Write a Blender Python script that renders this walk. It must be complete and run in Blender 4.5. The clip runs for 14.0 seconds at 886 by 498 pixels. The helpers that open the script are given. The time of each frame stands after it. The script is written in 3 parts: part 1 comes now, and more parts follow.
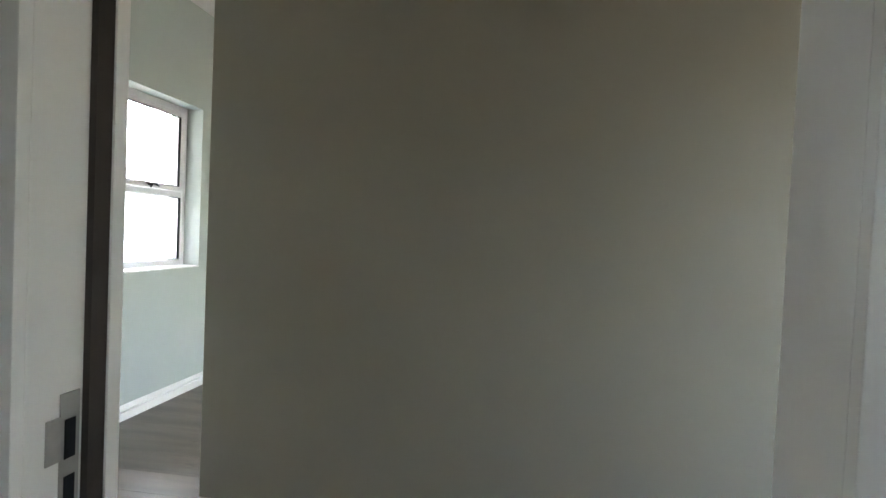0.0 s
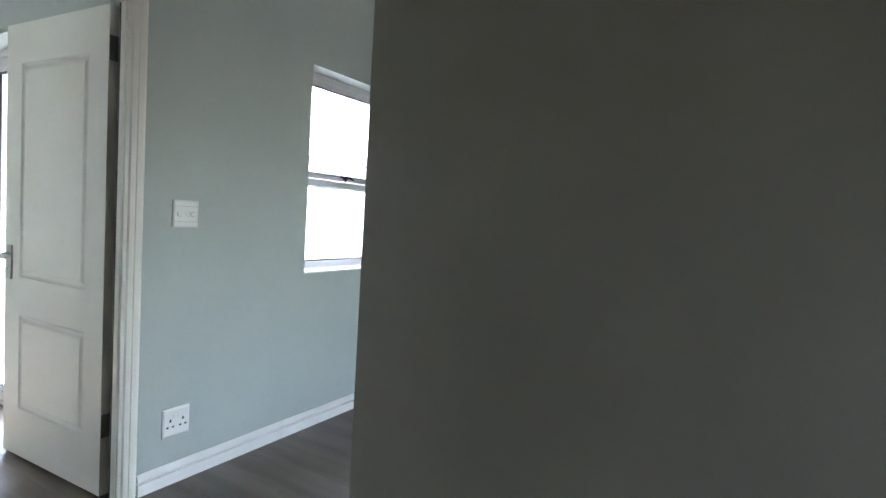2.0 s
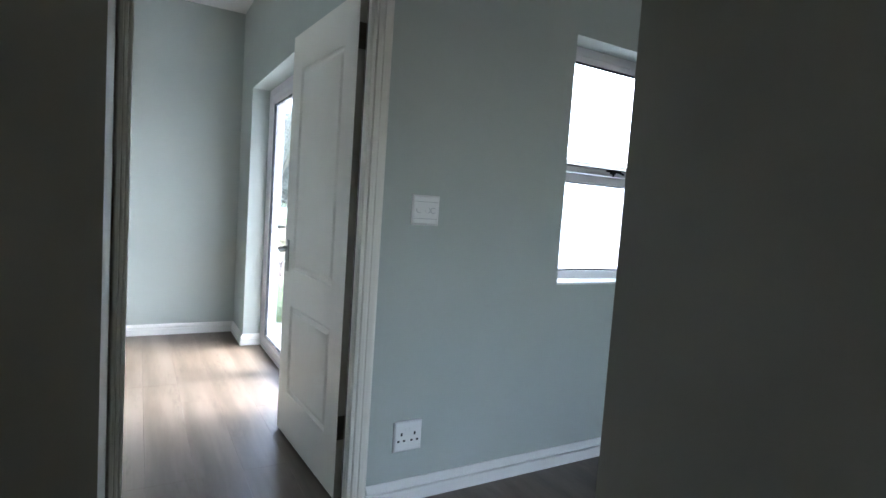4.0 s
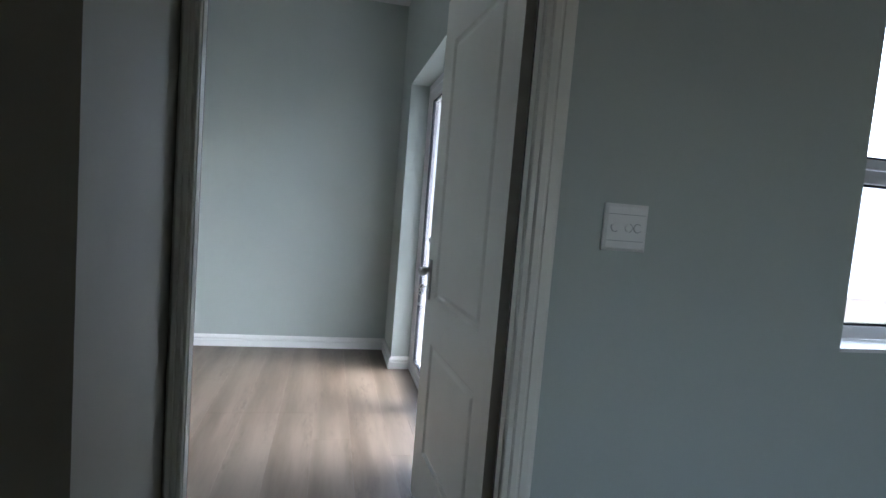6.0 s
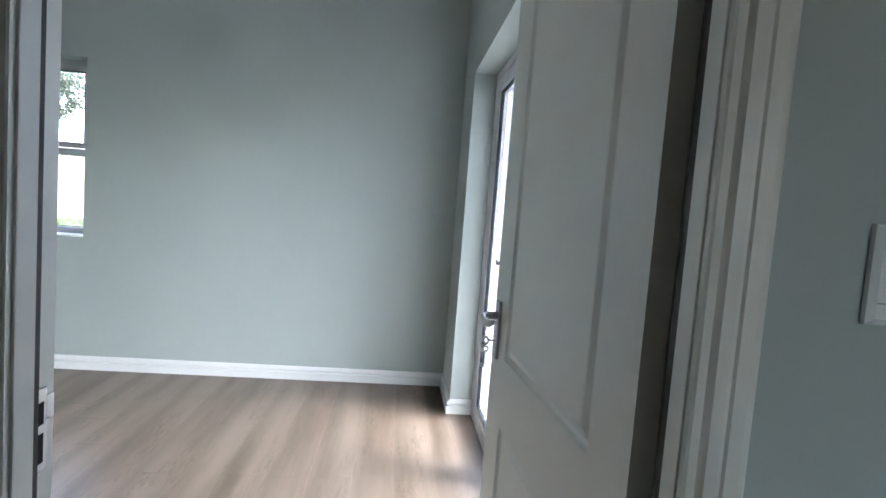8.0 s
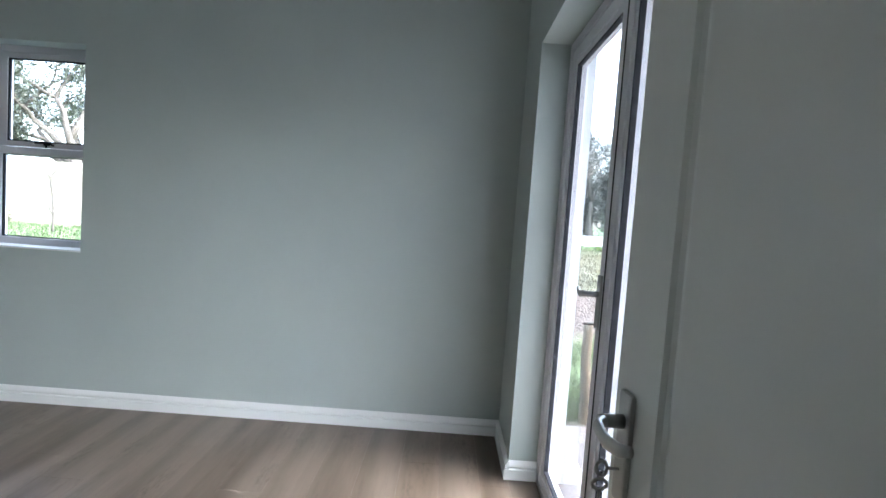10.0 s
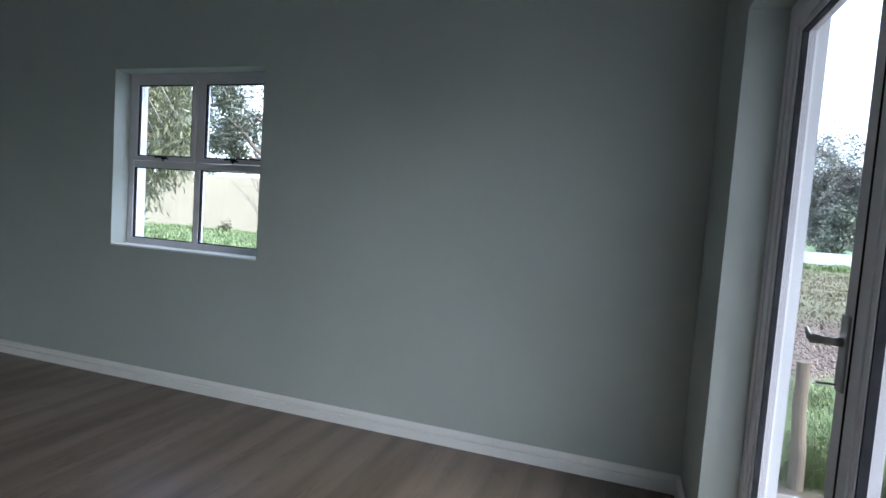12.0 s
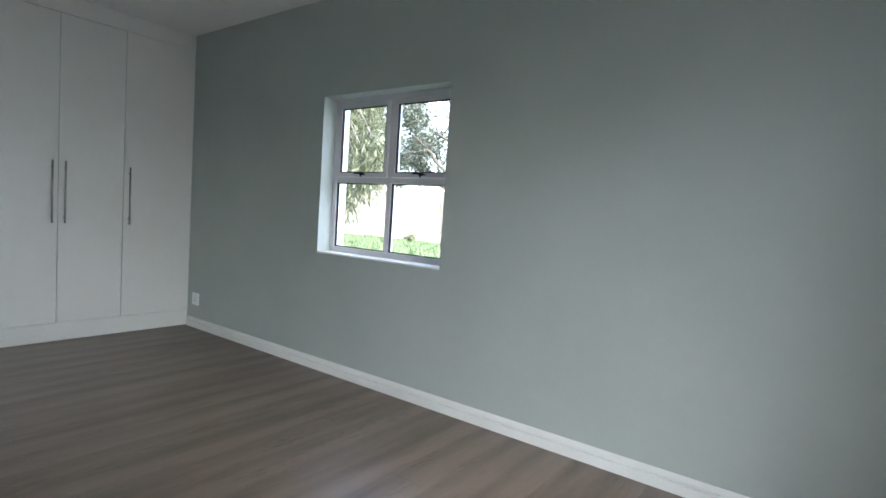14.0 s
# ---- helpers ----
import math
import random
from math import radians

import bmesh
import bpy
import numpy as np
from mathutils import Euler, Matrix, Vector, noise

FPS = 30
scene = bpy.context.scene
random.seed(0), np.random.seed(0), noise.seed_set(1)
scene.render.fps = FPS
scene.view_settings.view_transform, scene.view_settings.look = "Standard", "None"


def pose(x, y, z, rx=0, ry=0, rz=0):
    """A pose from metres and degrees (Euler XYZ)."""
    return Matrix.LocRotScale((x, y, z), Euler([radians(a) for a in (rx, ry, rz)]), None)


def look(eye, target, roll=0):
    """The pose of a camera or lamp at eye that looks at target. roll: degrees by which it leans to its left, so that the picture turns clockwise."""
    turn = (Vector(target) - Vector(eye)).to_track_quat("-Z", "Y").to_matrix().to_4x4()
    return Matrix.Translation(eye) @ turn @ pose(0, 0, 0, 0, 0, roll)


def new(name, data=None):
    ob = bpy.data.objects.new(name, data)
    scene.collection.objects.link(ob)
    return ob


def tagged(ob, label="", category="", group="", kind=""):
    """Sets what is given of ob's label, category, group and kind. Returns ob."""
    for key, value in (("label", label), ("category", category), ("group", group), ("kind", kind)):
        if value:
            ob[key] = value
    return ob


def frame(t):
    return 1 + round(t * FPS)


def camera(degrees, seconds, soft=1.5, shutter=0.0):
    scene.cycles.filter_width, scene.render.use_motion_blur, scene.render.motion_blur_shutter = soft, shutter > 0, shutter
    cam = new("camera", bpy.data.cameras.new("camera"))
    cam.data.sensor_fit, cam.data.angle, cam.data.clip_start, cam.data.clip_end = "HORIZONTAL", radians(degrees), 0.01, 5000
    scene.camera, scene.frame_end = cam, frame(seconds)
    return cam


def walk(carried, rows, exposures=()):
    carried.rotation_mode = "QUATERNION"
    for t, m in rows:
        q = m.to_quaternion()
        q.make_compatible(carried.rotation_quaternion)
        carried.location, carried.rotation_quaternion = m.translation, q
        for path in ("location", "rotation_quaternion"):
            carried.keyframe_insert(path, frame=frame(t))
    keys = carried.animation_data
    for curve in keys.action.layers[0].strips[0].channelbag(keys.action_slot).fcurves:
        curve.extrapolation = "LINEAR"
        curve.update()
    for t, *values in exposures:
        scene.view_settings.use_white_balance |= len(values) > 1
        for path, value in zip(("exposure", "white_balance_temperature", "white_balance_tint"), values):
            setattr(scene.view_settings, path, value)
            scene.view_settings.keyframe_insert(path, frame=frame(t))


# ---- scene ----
cam = camera(79.48, 14.0)
PATH = [
    (0.0, pose(-1.283, -2.371, 1.226, 88.46, -2.52, -81.81)),
    (0.5, pose(-1.125, -2.363, 1.233, 88.18, -2.56, -78.18)),
    (1.0, pose(-0.945, -2.371, 1.262, 87.72, -2.88, -72.76)),
    (1.5, pose(-0.773, -2.316, 1.266, 86.95, -3.18, -65.43)),
    (2.0, pose(-0.592, -2.216, 1.275, 86.56, -3.50, -58.71)),
    (2.5, pose(-0.423, -2.175, 1.268, 86.31, -3.61, -50.99)),
    (3.0, pose(-0.297, -2.100, 1.260, 86.25, -3.75, -43.91)),
    (3.5, pose(-0.212, -2.032, 1.254, 85.92, -3.90, -36.33)),
    (4.0, pose(-0.165, -1.919, 1.227, 85.74, -3.95, -29.65)),
    (6.5, pose(0.141, -1.094, 1.237, 85.49, -4.89, -9.62)),
    (7.0, pose(0.167, -0.941, 1.239, 85.77, -4.92, -8.33)),
    (7.5, pose(0.207, -0.773, 1.258, 85.82, -4.49, -6.93)),
    (8.0, pose(0.211, -0.602, 1.257, 85.79, -4.31, -4.68)),
    (10.5, look((0.23, 0.21, 1.254), (0.16, 2.205, 1.13), 3.9)),
    (11, look((0.237, 0.307, 1.266), (0.053, 2.294, 1.139), 3.8)),
    (11.5, look((0.262, 0.387, 1.255), (-0.153, 2.34, 1.135), 4.0)),
    (12, look((0.228, 0.388, 1.262), (-0.393, 2.285, 1.131), 4.0)),
    (12.5, look((0.269, 0.442, 1.275), (-0.582, 2.246, 1.124), 3.7)),
    (13, look((0.234, 0.494, 1.269), (-0.781, 2.211, 1.124), 3.7)),
    (13.5, look((0.19, 0.485, 1.26), (-0.94, 2.129, 1.122), 3.8)),
    (14, look((0.158, 0.446, 1.251), (-1.039, 2.043, 1.12), 3.7)),
]
walk(cam, PATH, exposures=[(0.0, 6.50, 6720, 8), (0.5, 6.35, 6600, 8), (1.5, 6.08, 6080, 8), (3.0, 5.55, 5760, 8), (4.2, 5.10, 5660, 8), (6.3, 4.25, 5620, 8),
                           (7.0, 4.60, 5660, 8), (8.2, 4.78, 5700, 8), (10.3, 4.08, 5720, 8), (11.5, 3.35, 5690, 8), (12.5, 3.55, 5710, 8), (13.2, 4.00, 5880, 8), (14.0, 4.17, 5940, 8)])

# ---- world and sun ----
world = bpy.data.worlds.new("overcast_sky")
scene.world = world
world.use_nodes = True
wn = world.node_tree
wn.nodes.clear()
sky = wn.nodes.new("ShaderNodeTexSky")
sky.sky_type = "NISHITA"
sky.sun_disc = False
sky.sun_elevation, sky.sun_rotation = radians(45), radians(103)
sky.air_density, sky.dust_density, sky.ozone_density = 1.0, 3.0, 1.0
soft_sky = wn.nodes.new("ShaderNodeHueSaturation")
soft_sky.inputs["Saturation"].default_value = 0.65
bg = wn.nodes.new("ShaderNodeBackground")
bg.inputs["Strength"].default_value = 0.15
wo = wn.nodes.new("ShaderNodeOutputWorld")
wn.links.new(sky.outputs[0], soft_sky.inputs["Color"])
wn.links.new(soft_sky.outputs[0], bg.inputs["Color"])
wn.links.new(bg.outputs[0], wo.inputs["Surface"])
sun_data = bpy.data.lights.new("sun", "SUN")
sun_data.energy, sun_data.angle, sun_data.color = 0.50, radians(125), (0.90, 0.96, 1.0)
sun = new("sun", sun_data)
sun.matrix_world = look((38, -7, 40), (0, 2, 0))


# ---- materials ----
def node_mat(name, rough=0.5, metal=0.0):
    m = bpy.data.materials.new(name)
    m.use_nodes = True
    nt = m.node_tree
    b = nt.nodes["Principled BSDF"]
    b.inputs["Roughness"].default_value, b.inputs["Metallic"].default_value = rough, metal
    return m, nt, b


def link(nt, a, b):
    nt.links.new(a, b)


def coords(nt, scale=(1, 1, 1), kind="Object"):
    tc = nt.nodes.new("ShaderNodeTexCoord")
    mp = nt.nodes.new("ShaderNodeMapping")
    mp.inputs["Scale"].default_value = scale
    link(nt, tc.outputs[kind], mp.inputs["Vector"])
    return mp.outputs[0]


def noise_tex(nt, vec, scale, detail=4.0, rough=0.55):
    n = nt.nodes.new("ShaderNodeTexNoise")
    n.inputs["Scale"].default_value, n.inputs["Detail"].default_value, n.inputs["Roughness"].default_value = scale, detail, rough
    link(nt, vec, n.inputs["Vector"])
    return n.outputs["Fac"]


def ramp(nt, fac, stops):
    r = nt.nodes.new("ShaderNodeValToRGB")
    els = r.color_ramp.elements
    while len(els) < len(stops):
        els.new(0.5)
    for e, (p, c) in zip(els, stops):
        e.position, e.color = p, (*c, 1)
    link(nt, fac, r.inputs["Fac"])
    return r.outputs["Color"]


def bump(nt, b, height, strength, distance=0.002):
    n = nt.nodes.new("ShaderNodeBump")
    n.inputs["Strength"].default_value, n.inputs["Distance"].default_value = strength, distance
    link(nt, height, n.inputs["Height"])
    link(nt, n.outputs[0], b.inputs["Normal"])


def varied(name, dark, light, scale, rough, fine=120.0, relief=0.15, metal=0.0, distance=0.002):
    """Two scales of variation: broad tone and fine relief."""
    m, nt, b = node_mat(name, rough, metal)
    v = coords(nt)
    link(nt, ramp(nt, noise_tex(nt, v, scale), [(0.3, dark), (0.7, light)]), b.inputs["Base Color"])
    bump(nt, b, noise_tex(nt, v, fine, 3), relief, distance)
    return m


WALL = varied("sage_wall_paint", (0.420, 0.462, 0.436), (0.452, 0.496, 0.468), 1.4, 0.55, 260, 0.10)
BOUNCECREAM = varied("cream_bounce_paint", (0.62, 0.51, 0.34), (0.66, 0.55, 0.38), 1.2, 0.6, 220, 0.08)
# wall paint tinted warm to carry the passage's indirect light
PASSAGE = varied("bounce_light_wall_paint", (0.392, 0.380, 0.322), (0.425, 0.412, 0.350), 1.4, 0.55, 260, 0.10)
CEIL = varied("white_ceiling_paint", (0.78, 0.78, 0.76), (0.82, 0.82, 0.80), 1.1, 0.8, 200, 0.08)
WHITE = varied("white_enamel_paint", (0.77, 0.77, 0.75), (0.82, 0.82, 0.80), 2.5, 0.38, 160, 0.05)
DOORWHITE = varied("warm_white_door_paint", (0.77, 0.755, 0.695), (0.82, 0.805, 0.745), 2.5, 0.38, 160, 0.05)
ALU = varied("white_coated_aluminium", (0.66, 0.65, 0.68), (0.71, 0.70, 0.73), 3.0, 0.35, 300, 0.03)
PLASTIC = varied("white_plastic", (0.80, 0.80, 0.79), (0.84, 0.84, 0.83), 6.0, 0.35, 300, 0.03)
GREYPLASTIC = varied("grey_mark", (0.25, 0.26, 0.28), (0.32, 0.33, 0.35), 30.0, 0.5)
BLACK = varied("black_gasket", (0.012, 0.013, 0.016), (0.02, 0.021, 0.025), 20.0, 0.8)
BLACK.node_tree.nodes["Principled BSDF"].inputs["Specular IOR Level"].default_value = 0.15
BROWNSTRIP = varied("dark_brown_strip", (0.022, 0.016, 0.013), (0.04, 0.03, 0.025), 14.0, 0.6)
STEEL = varied("satin_steel", (0.36, 0.35, 0.33), (0.48, 0.47, 0.45), 18.0, 0.35, 500, 0.06, 1.0)
BRONZE = varied("weathered_hinge_steel", (0.20, 0.185, 0.165), (0.30, 0.28, 0.25), 25.0, 0.45, 400, 0.1, 0.9)
CUPBOARD = varied("white_melamine", (0.64, 0.64, 0.61), (0.68, 0.68, 0.65), 1.5, 0.42, 220, 0.04)
RENDERWHITE = varied("white_exterior_render", (0.47, 0.485, 0.51), (0.54, 0.555, 0.58), 2.0, 0.85, 140, 0.35)
CREAM = varied("cream_plaster", (0.31, 0.262, 0.185), (0.355, 0.305, 0.22), 0.8, 0.9, 60, 0.35)
CONCRETE = varied("pale_paving", (0.60, 0.61, 0.61), (0.72, 0.73, 0.73), 3.0, 0.75, 120, 0.25)
ROOFTILE = varied("pale_roof_sheet", (0.55, 0.56, 0.58), (0.65, 0.66, 0.68), 1.2, 0.6)
GALV = varied("galvanised_wire", (0.20, 0.20, 0.20), (0.30, 0.30, 0.30), 20.0, 0.5, 300, 0.05, 0.6)
BARK = varied("grey_bark", (0.062, 0.052, 0.042), (0.15, 0.13, 0.108), 5.0, 0.9, 40, 0.8, distance=0.01)
POSTWOOD = varied("weathered_post_wood", (0.085, 0.063, 0.042), (0.165, 0.125, 0.085), 9.0, 0.85, 70, 0.6, distance=0.004)


def leaf_mat(name, dark, light):
    m, nt, b = node_mat(name, 0.55)
    g = nt.nodes.new("ShaderNodeNewGeometry")
    link(nt, ramp(nt, g.outputs["Random Per Island"], [(0.0, dark), (1.0, light)]), b.inputs["Base Color"])
    return m


LEAF = leaf_mat("olive_leaves", (0.038, 0.044, 0.018), (0.112, 0.118, 0.052))
# haze over the distant trees is put into this paler grey
FARLEAF = leaf_mat("hazed_grey_green_leaves", (0.085, 0.088, 0.074), (0.155, 0.152, 0.13))
DARKLEAF = leaf_mat("dark_leaves", (0.05, 0.06, 0.043), (0.10, 0.11, 0.08))
STRAW = leaf_mat("dry_straw_blades", (0.09, 0.085, 0.035), (0.22, 0.19, 0.105))
CLOD = leaf_mat("dug_soil_clods", (0.085, 0.057, 0.040), (0.17, 0.118, 0.086))
LAWN = leaf_mat("yellow_green_lawn_blades", (0.075, 0.115, 0.035), (0.13, 0.17, 0.07))
BLADE = leaf_mat("fresh_grass_blades", (0.072, 0.125, 0.020), (0.165, 0.215, 0.055))


def ground_mat():
    m, nt, b = node_mat("grass_and_bare_soil", 0.95)
    v = coords(nt)
    grass = ramp(nt, noise_tex(nt, v, 2.2, 8, 0.7), [(0.25, (0.035, 0.07, 0.015)), (0.55, (0.07, 0.115, 0.03)), (0.8, (0.11, 0.14, 0.05))])
    dry = ramp(nt, noise_tex(nt, v, 1.3, 8, 0.75), [(0.3, (0.05, 0.05, 0.02)), (0.5, (0.11, 0.10, 0.047)), (0.75, (0.165, 0.14, 0.08))])
    soil = ramp(nt, noise_tex(nt, v, 6.0, 8, 0.75), [(0.3, (0.035, 0.026, 0.02)), (0.5, (0.10, 0.076, 0.06)), (0.75, (0.17, 0.135, 0.11))])
    sep = nt.nodes.new("ShaderNodeSeparateXYZ")
    tc = nt.nodes.new("ShaderNodeTexCoord")
    link(nt, tc.outputs["Object"], sep.inputs[0])

    def blend(a, c, lo, hi, axis, wob):
        add = nt.nodes.new("ShaderNodeMath")
        add.operation = "MULTIPLY_ADD"
        link(nt, noise_tex(nt, v, 0.8, 5), add.inputs[0])
        add.inputs[1].default_value = wob
        link(nt, sep.outputs[axis], add.inputs[2])
        mr = nt.nodes.new("ShaderNodeMapRange")
        mr.inputs["From Min"].default_value, mr.inputs["From Max"].default_value = lo, hi
        link(nt, add.outputs[0], mr.inputs["Value"])
        mx = nt.nodes.new("ShaderNodeMix")
        mx.data_type = "RGBA"
        link(nt, mr.outputs[0], mx.inputs["Factor"])
        link(nt, a, mx.inputs["A"])
        link(nt, c, mx.inputs["B"])
        return mx.outputs["Result"]
    # grass by the paving, a strip of dug soil, dry veld, then green verge
    front = blend(grass, soil, 6.0, 6.8, "Y", 1.2)
    front = blend(front, dry, 10.5, 12.5, "Y", 2.0)
    front = blend(front, grass, 26.0, 28.0, "Y", 2.0)
    whole = blend(grass, front, -1.5, 0.5, "X", 1.0)
    # pale ground out of view, added to keep green bounce light from the rooms
    unseen_sand = ramp(nt, noise_tex(nt, v, 3.0, 6), [(0.3, (0.30, 0.27, 0.23)), (0.7, (0.42, 0.39, 0.34))])
    whole = blend(unseen_sand, whole, 1.0, 2.5, "Y", 0.6)
    # bare soil along the edge of the paving
    whole = blend(soil, whole, 4.0, 4.25, "Y", 0.35)
    link(nt, whole, b.inputs["Base Color"])
    bump(nt, b, noise_tex(nt, v, 9.0, 8, 0.7), 1.0, 0.06)
    return m


GROUND = ground_mat()


def wood_floor_mat():
    m, nt, b = node_mat("greyed_oak_laminate", 0.38)
    b.inputs["Specular IOR Level"].default_value = 0.7
    oi = nt.nodes.new("ShaderNodeObjectInfo")
    tc = nt.nodes.new("ShaderNodeTexCoord")
    sh = nt.nodes.new("ShaderNodeVectorMath")
    sh.operation = "MULTIPLY_ADD"
    cmb = nt.nodes.new("ShaderNodeCombineXYZ")
    for k in (0, 1, 2):
        link(nt, oi.outputs["Random"], cmb.inputs[k])
    link(nt, cmb.outputs[0], sh.inputs[0])
    sh.inputs[1].default_value = (31.0, 57.0, 13.0)
    link(nt, tc.outputs["Object"], sh.inputs[2])

    def mapped(sc):
        mp = nt.nodes.new("ShaderNodeMapping")
        mp.inputs["Scale"].default_value = sc
        link(nt, sh.outputs[0], mp.inputs["Vector"])
        return mp.outputs[0]
    geo = nt.nodes.new("ShaderNodeNewGeometry")
    gmap = nt.nodes.new("ShaderNodeMapping")
    gmap.inputs["Scale"].default_value = (5.5, 0.62, 1)
    link(nt, geo.outputs["Position"], gmap.inputs["Vector"])
    broad = noise_tex(nt, gmap.outputs[0], 1.0, 5, 0.6)
    grain = noise_tex(nt, mapped((48.0, 3.5, 1)), 1.0, 6, 0.65)
    knots = noise_tex(nt, mapped((9.0, 1.5, 1)), 1.0, 3, 0.6)
    figure = noise_tex(nt, mapped((70.0, 16.0, 1)), 1.0, 5, 0.7)
    base = ramp(nt, broad, [(0.36, (0.090, 0.066, 0.047)), (0.44, (0.112, 0.085, 0.063)), (0.53, (0.138, 0.108, 0.083)), (0.68, (0.154, 0.123, 0.096))])
    fine = ramp(nt, grain, [(0.30, (0.90, 0.885, 0.87)), (0.5, (0.99, 0.99, 0.985)), (0.7, (1.02, 1.02, 1.02))])
    marks = ramp(nt, figure, [(0.38, (0.52, 0.47, 0.43)), (0.50, (0.88, 0.86, 0.84)), (0.62, (1.06, 1.05, 1.04))])
    tone = ramp(nt, oi.outputs["Random"], [(0.0, (0.985, 0.985, 0.98)), (1.0, (1.015, 1.015, 1.015))])
    veil = ramp(nt, knots, [(0.52, (0.0, 0.0, 0.0)), (0.64, (0.9, 0.9, 0.9))])
    # darker heartwood band printed along one side of each board, broken along its length
    sep = nt.nodes.new("ShaderNodeSeparateXYZ")
    link(nt, tc.outputs["Object"], sep.inputs[0])
    wob = nt.nodes.new("ShaderNodeMath")
    wob.operation = "MULTIPLY_ADD"
    link(nt, noise_tex(nt, mapped((3.0, 1.6, 1)), 1.0, 4, 0.6), wob.inputs[0])
    wob.inputs[1].default_value = 0.11
    link(nt, sep.outputs["X"], wob.inputs[2])
    streak = ramp(nt, wob.outputs[0], [(0.045, (1.04, 1.04, 1.04)), (0.085, (0.76, 0.73, 0.70)), (0.115, (0.85, 0.83, 0.81)), (0.16, (1.03, 1.03, 1.03))])
    col = base
    for other in (fine, tone, streak, marks):
        mx = nt.nodes.new("ShaderNodeMix")
        mx.data_type, mx.blend_type = "RGBA", "MULTIPLY"
        mx.inputs["Factor"].default_value = 1.0
        if other is marks:
            link(nt, veil, mx.inputs["Factor"])
        link(nt, col, mx.inputs["A"])
        link(nt, other, mx.inputs["B"])
        col = mx.outputs["Result"]
    link(nt, col, b.inputs["Base Color"])
    bump(nt, b, grain, 0.12, 0.001)
    return m


FLOORWOOD = wood_floor_mat()
glass_m, gnt, gb = node_mat("tinted_glass", 0.0)
gb.inputs["Transmission Weight"].default_value, gb.inputs["IOR"].default_value = 1.0, 1.45
# grey tint put in the panes to dim the bright view outdoors
gb.inputs["Base Color"].default_value = (0.79, 0.80, 0.81, 1)
GLASS = glass_m


# ---- mesh helpers ----
def box(bm, x0, x1, y0, y1, z0, z1, bevel=0.0):
    r = bmesh.ops.create_cube(bm, size=1.0)
    vs = r["verts"]
    bmesh.ops.scale(bm, vec=(x1 - x0, y1 - y0, z1 - z0), verts=vs)
    bmesh.ops.translate(bm, vec=((x0 + x1) / 2, (y0 + y1) / 2, (z0 + z1) / 2), verts=vs)
    if bevel:
        es = list({e for v in vs for e in v.link_edges})
        bmesh.ops.bevel(bm, geom=es, offset=bevel, segments=2, affect="EDGES", profile=0.7)


def rod(bm, a, b, r0, r1=None, seg=12):
    a, b = Vector(a), Vector(b)
    d = b - a
    m = Matrix.Translation((a + b) / 2) @ d.to_track_quat("Z", "Y").to_matrix().to_4x4()
    bmesh.ops.create_cone(bm, cap_ends=True, segments=seg, radius1=r0, radius2=r0 if r1 is None else r1, depth=d.length, matrix=m)


def tube(bm, points, radii, seg=10):
    """A smooth bent bar through the points, elliptical or round."""
    rings = []
    pts = [Vector(p) for p in points]
    side = None
    for i, p in enumerate(pts):
        d = (pts[min(i + 1, len(pts) - 1)] - pts[max(i - 1, 0)]).normalized()
        if side is None:
            side = d.cross(Vector((0.0, 0.0, 1.0)) if abs(d.z) < 0.9 else Vector((0.0, 1.0, 0.0)))
        side = (side - d * side.dot(d)).normalized()
        q = Matrix((side, d.cross(side), d)).transposed()
        rx, ry = radii[i] if isinstance(radii[i], tuple) else (radii[i], radii[i])
        rings.append([bm.verts.new(p + q @ Vector((rx * math.cos(k * math.tau / seg), ry * math.sin(k * math.tau / seg), 0))) for k in range(seg)])
    for a, b in zip(rings, rings[1:]):
        for k in range(seg):
            bm.faces.new((a[k], a[(k + 1) % seg], b[(k + 1) % seg], b[k]))
    bm.faces.new(list(reversed(rings[0])))
    bm.faces.new(rings[-1])


def finish(name, bm, material, smooth=False):
    bmesh.ops.recalc_face_normals(bm, faces=bm.faces)
    me = bpy.data.meshes.new(name)
    bm.to_mesh(me)
    bm.free()
    me.materials.append(material)
    if smooth:
        for p in me.polygons:
            p.use_smooth = True
    return me


def part(name, bm, material, parent, label="", smooth=False):
    ob = new(name, finish(name, bm, material, smooth))
    ob.parent = parent
    return tagged(ob, label)


def thing(name, m, label, category, group="", kind=""):
    ob = new(name)
    ob.empty_display_size = 0.1
    ob.matrix_world = m
    return tagged(ob, label, category, group, kind)


def solid(name, boxes, material, label, category, bevel=0.0):
    bm = bmesh.new()
    for b in boxes:
        box(bm, *b, bevel)
    ob = new(name, finish(name, bm, material))
    return tagged(ob, label, category, "", "structure")


# ---- plan ----
H = 2.795                      # ceiling
XF = 0.606                     # bedroom face of the wall with the glazed doors
YB = 3.127                     # bedroom face of the far wall
XW = -4.952                    # wardrobe fronts
DL, DR = -0.275, 0.622         # bedroom door opening in the wall
DH = 2.085
EX0, EX1, EZ0, EZ1 = 1.580, 2.406, 0.905, 2.075     # lobby window
RX0, RX1, RZ0, RZ1 = -3.054, -1.871, 0.895, 2.072   # bedroom window
FY0, FY1, FZ = 0.98, 2.62, 2.084                    # glazed door opening
SY0, SY1 = -2.675, -1.845                           # first doorway, wall opening
CX, CY = 0.75, -1.10                                # free end of the passage wall
GZ = -0.15                                          # ground outside

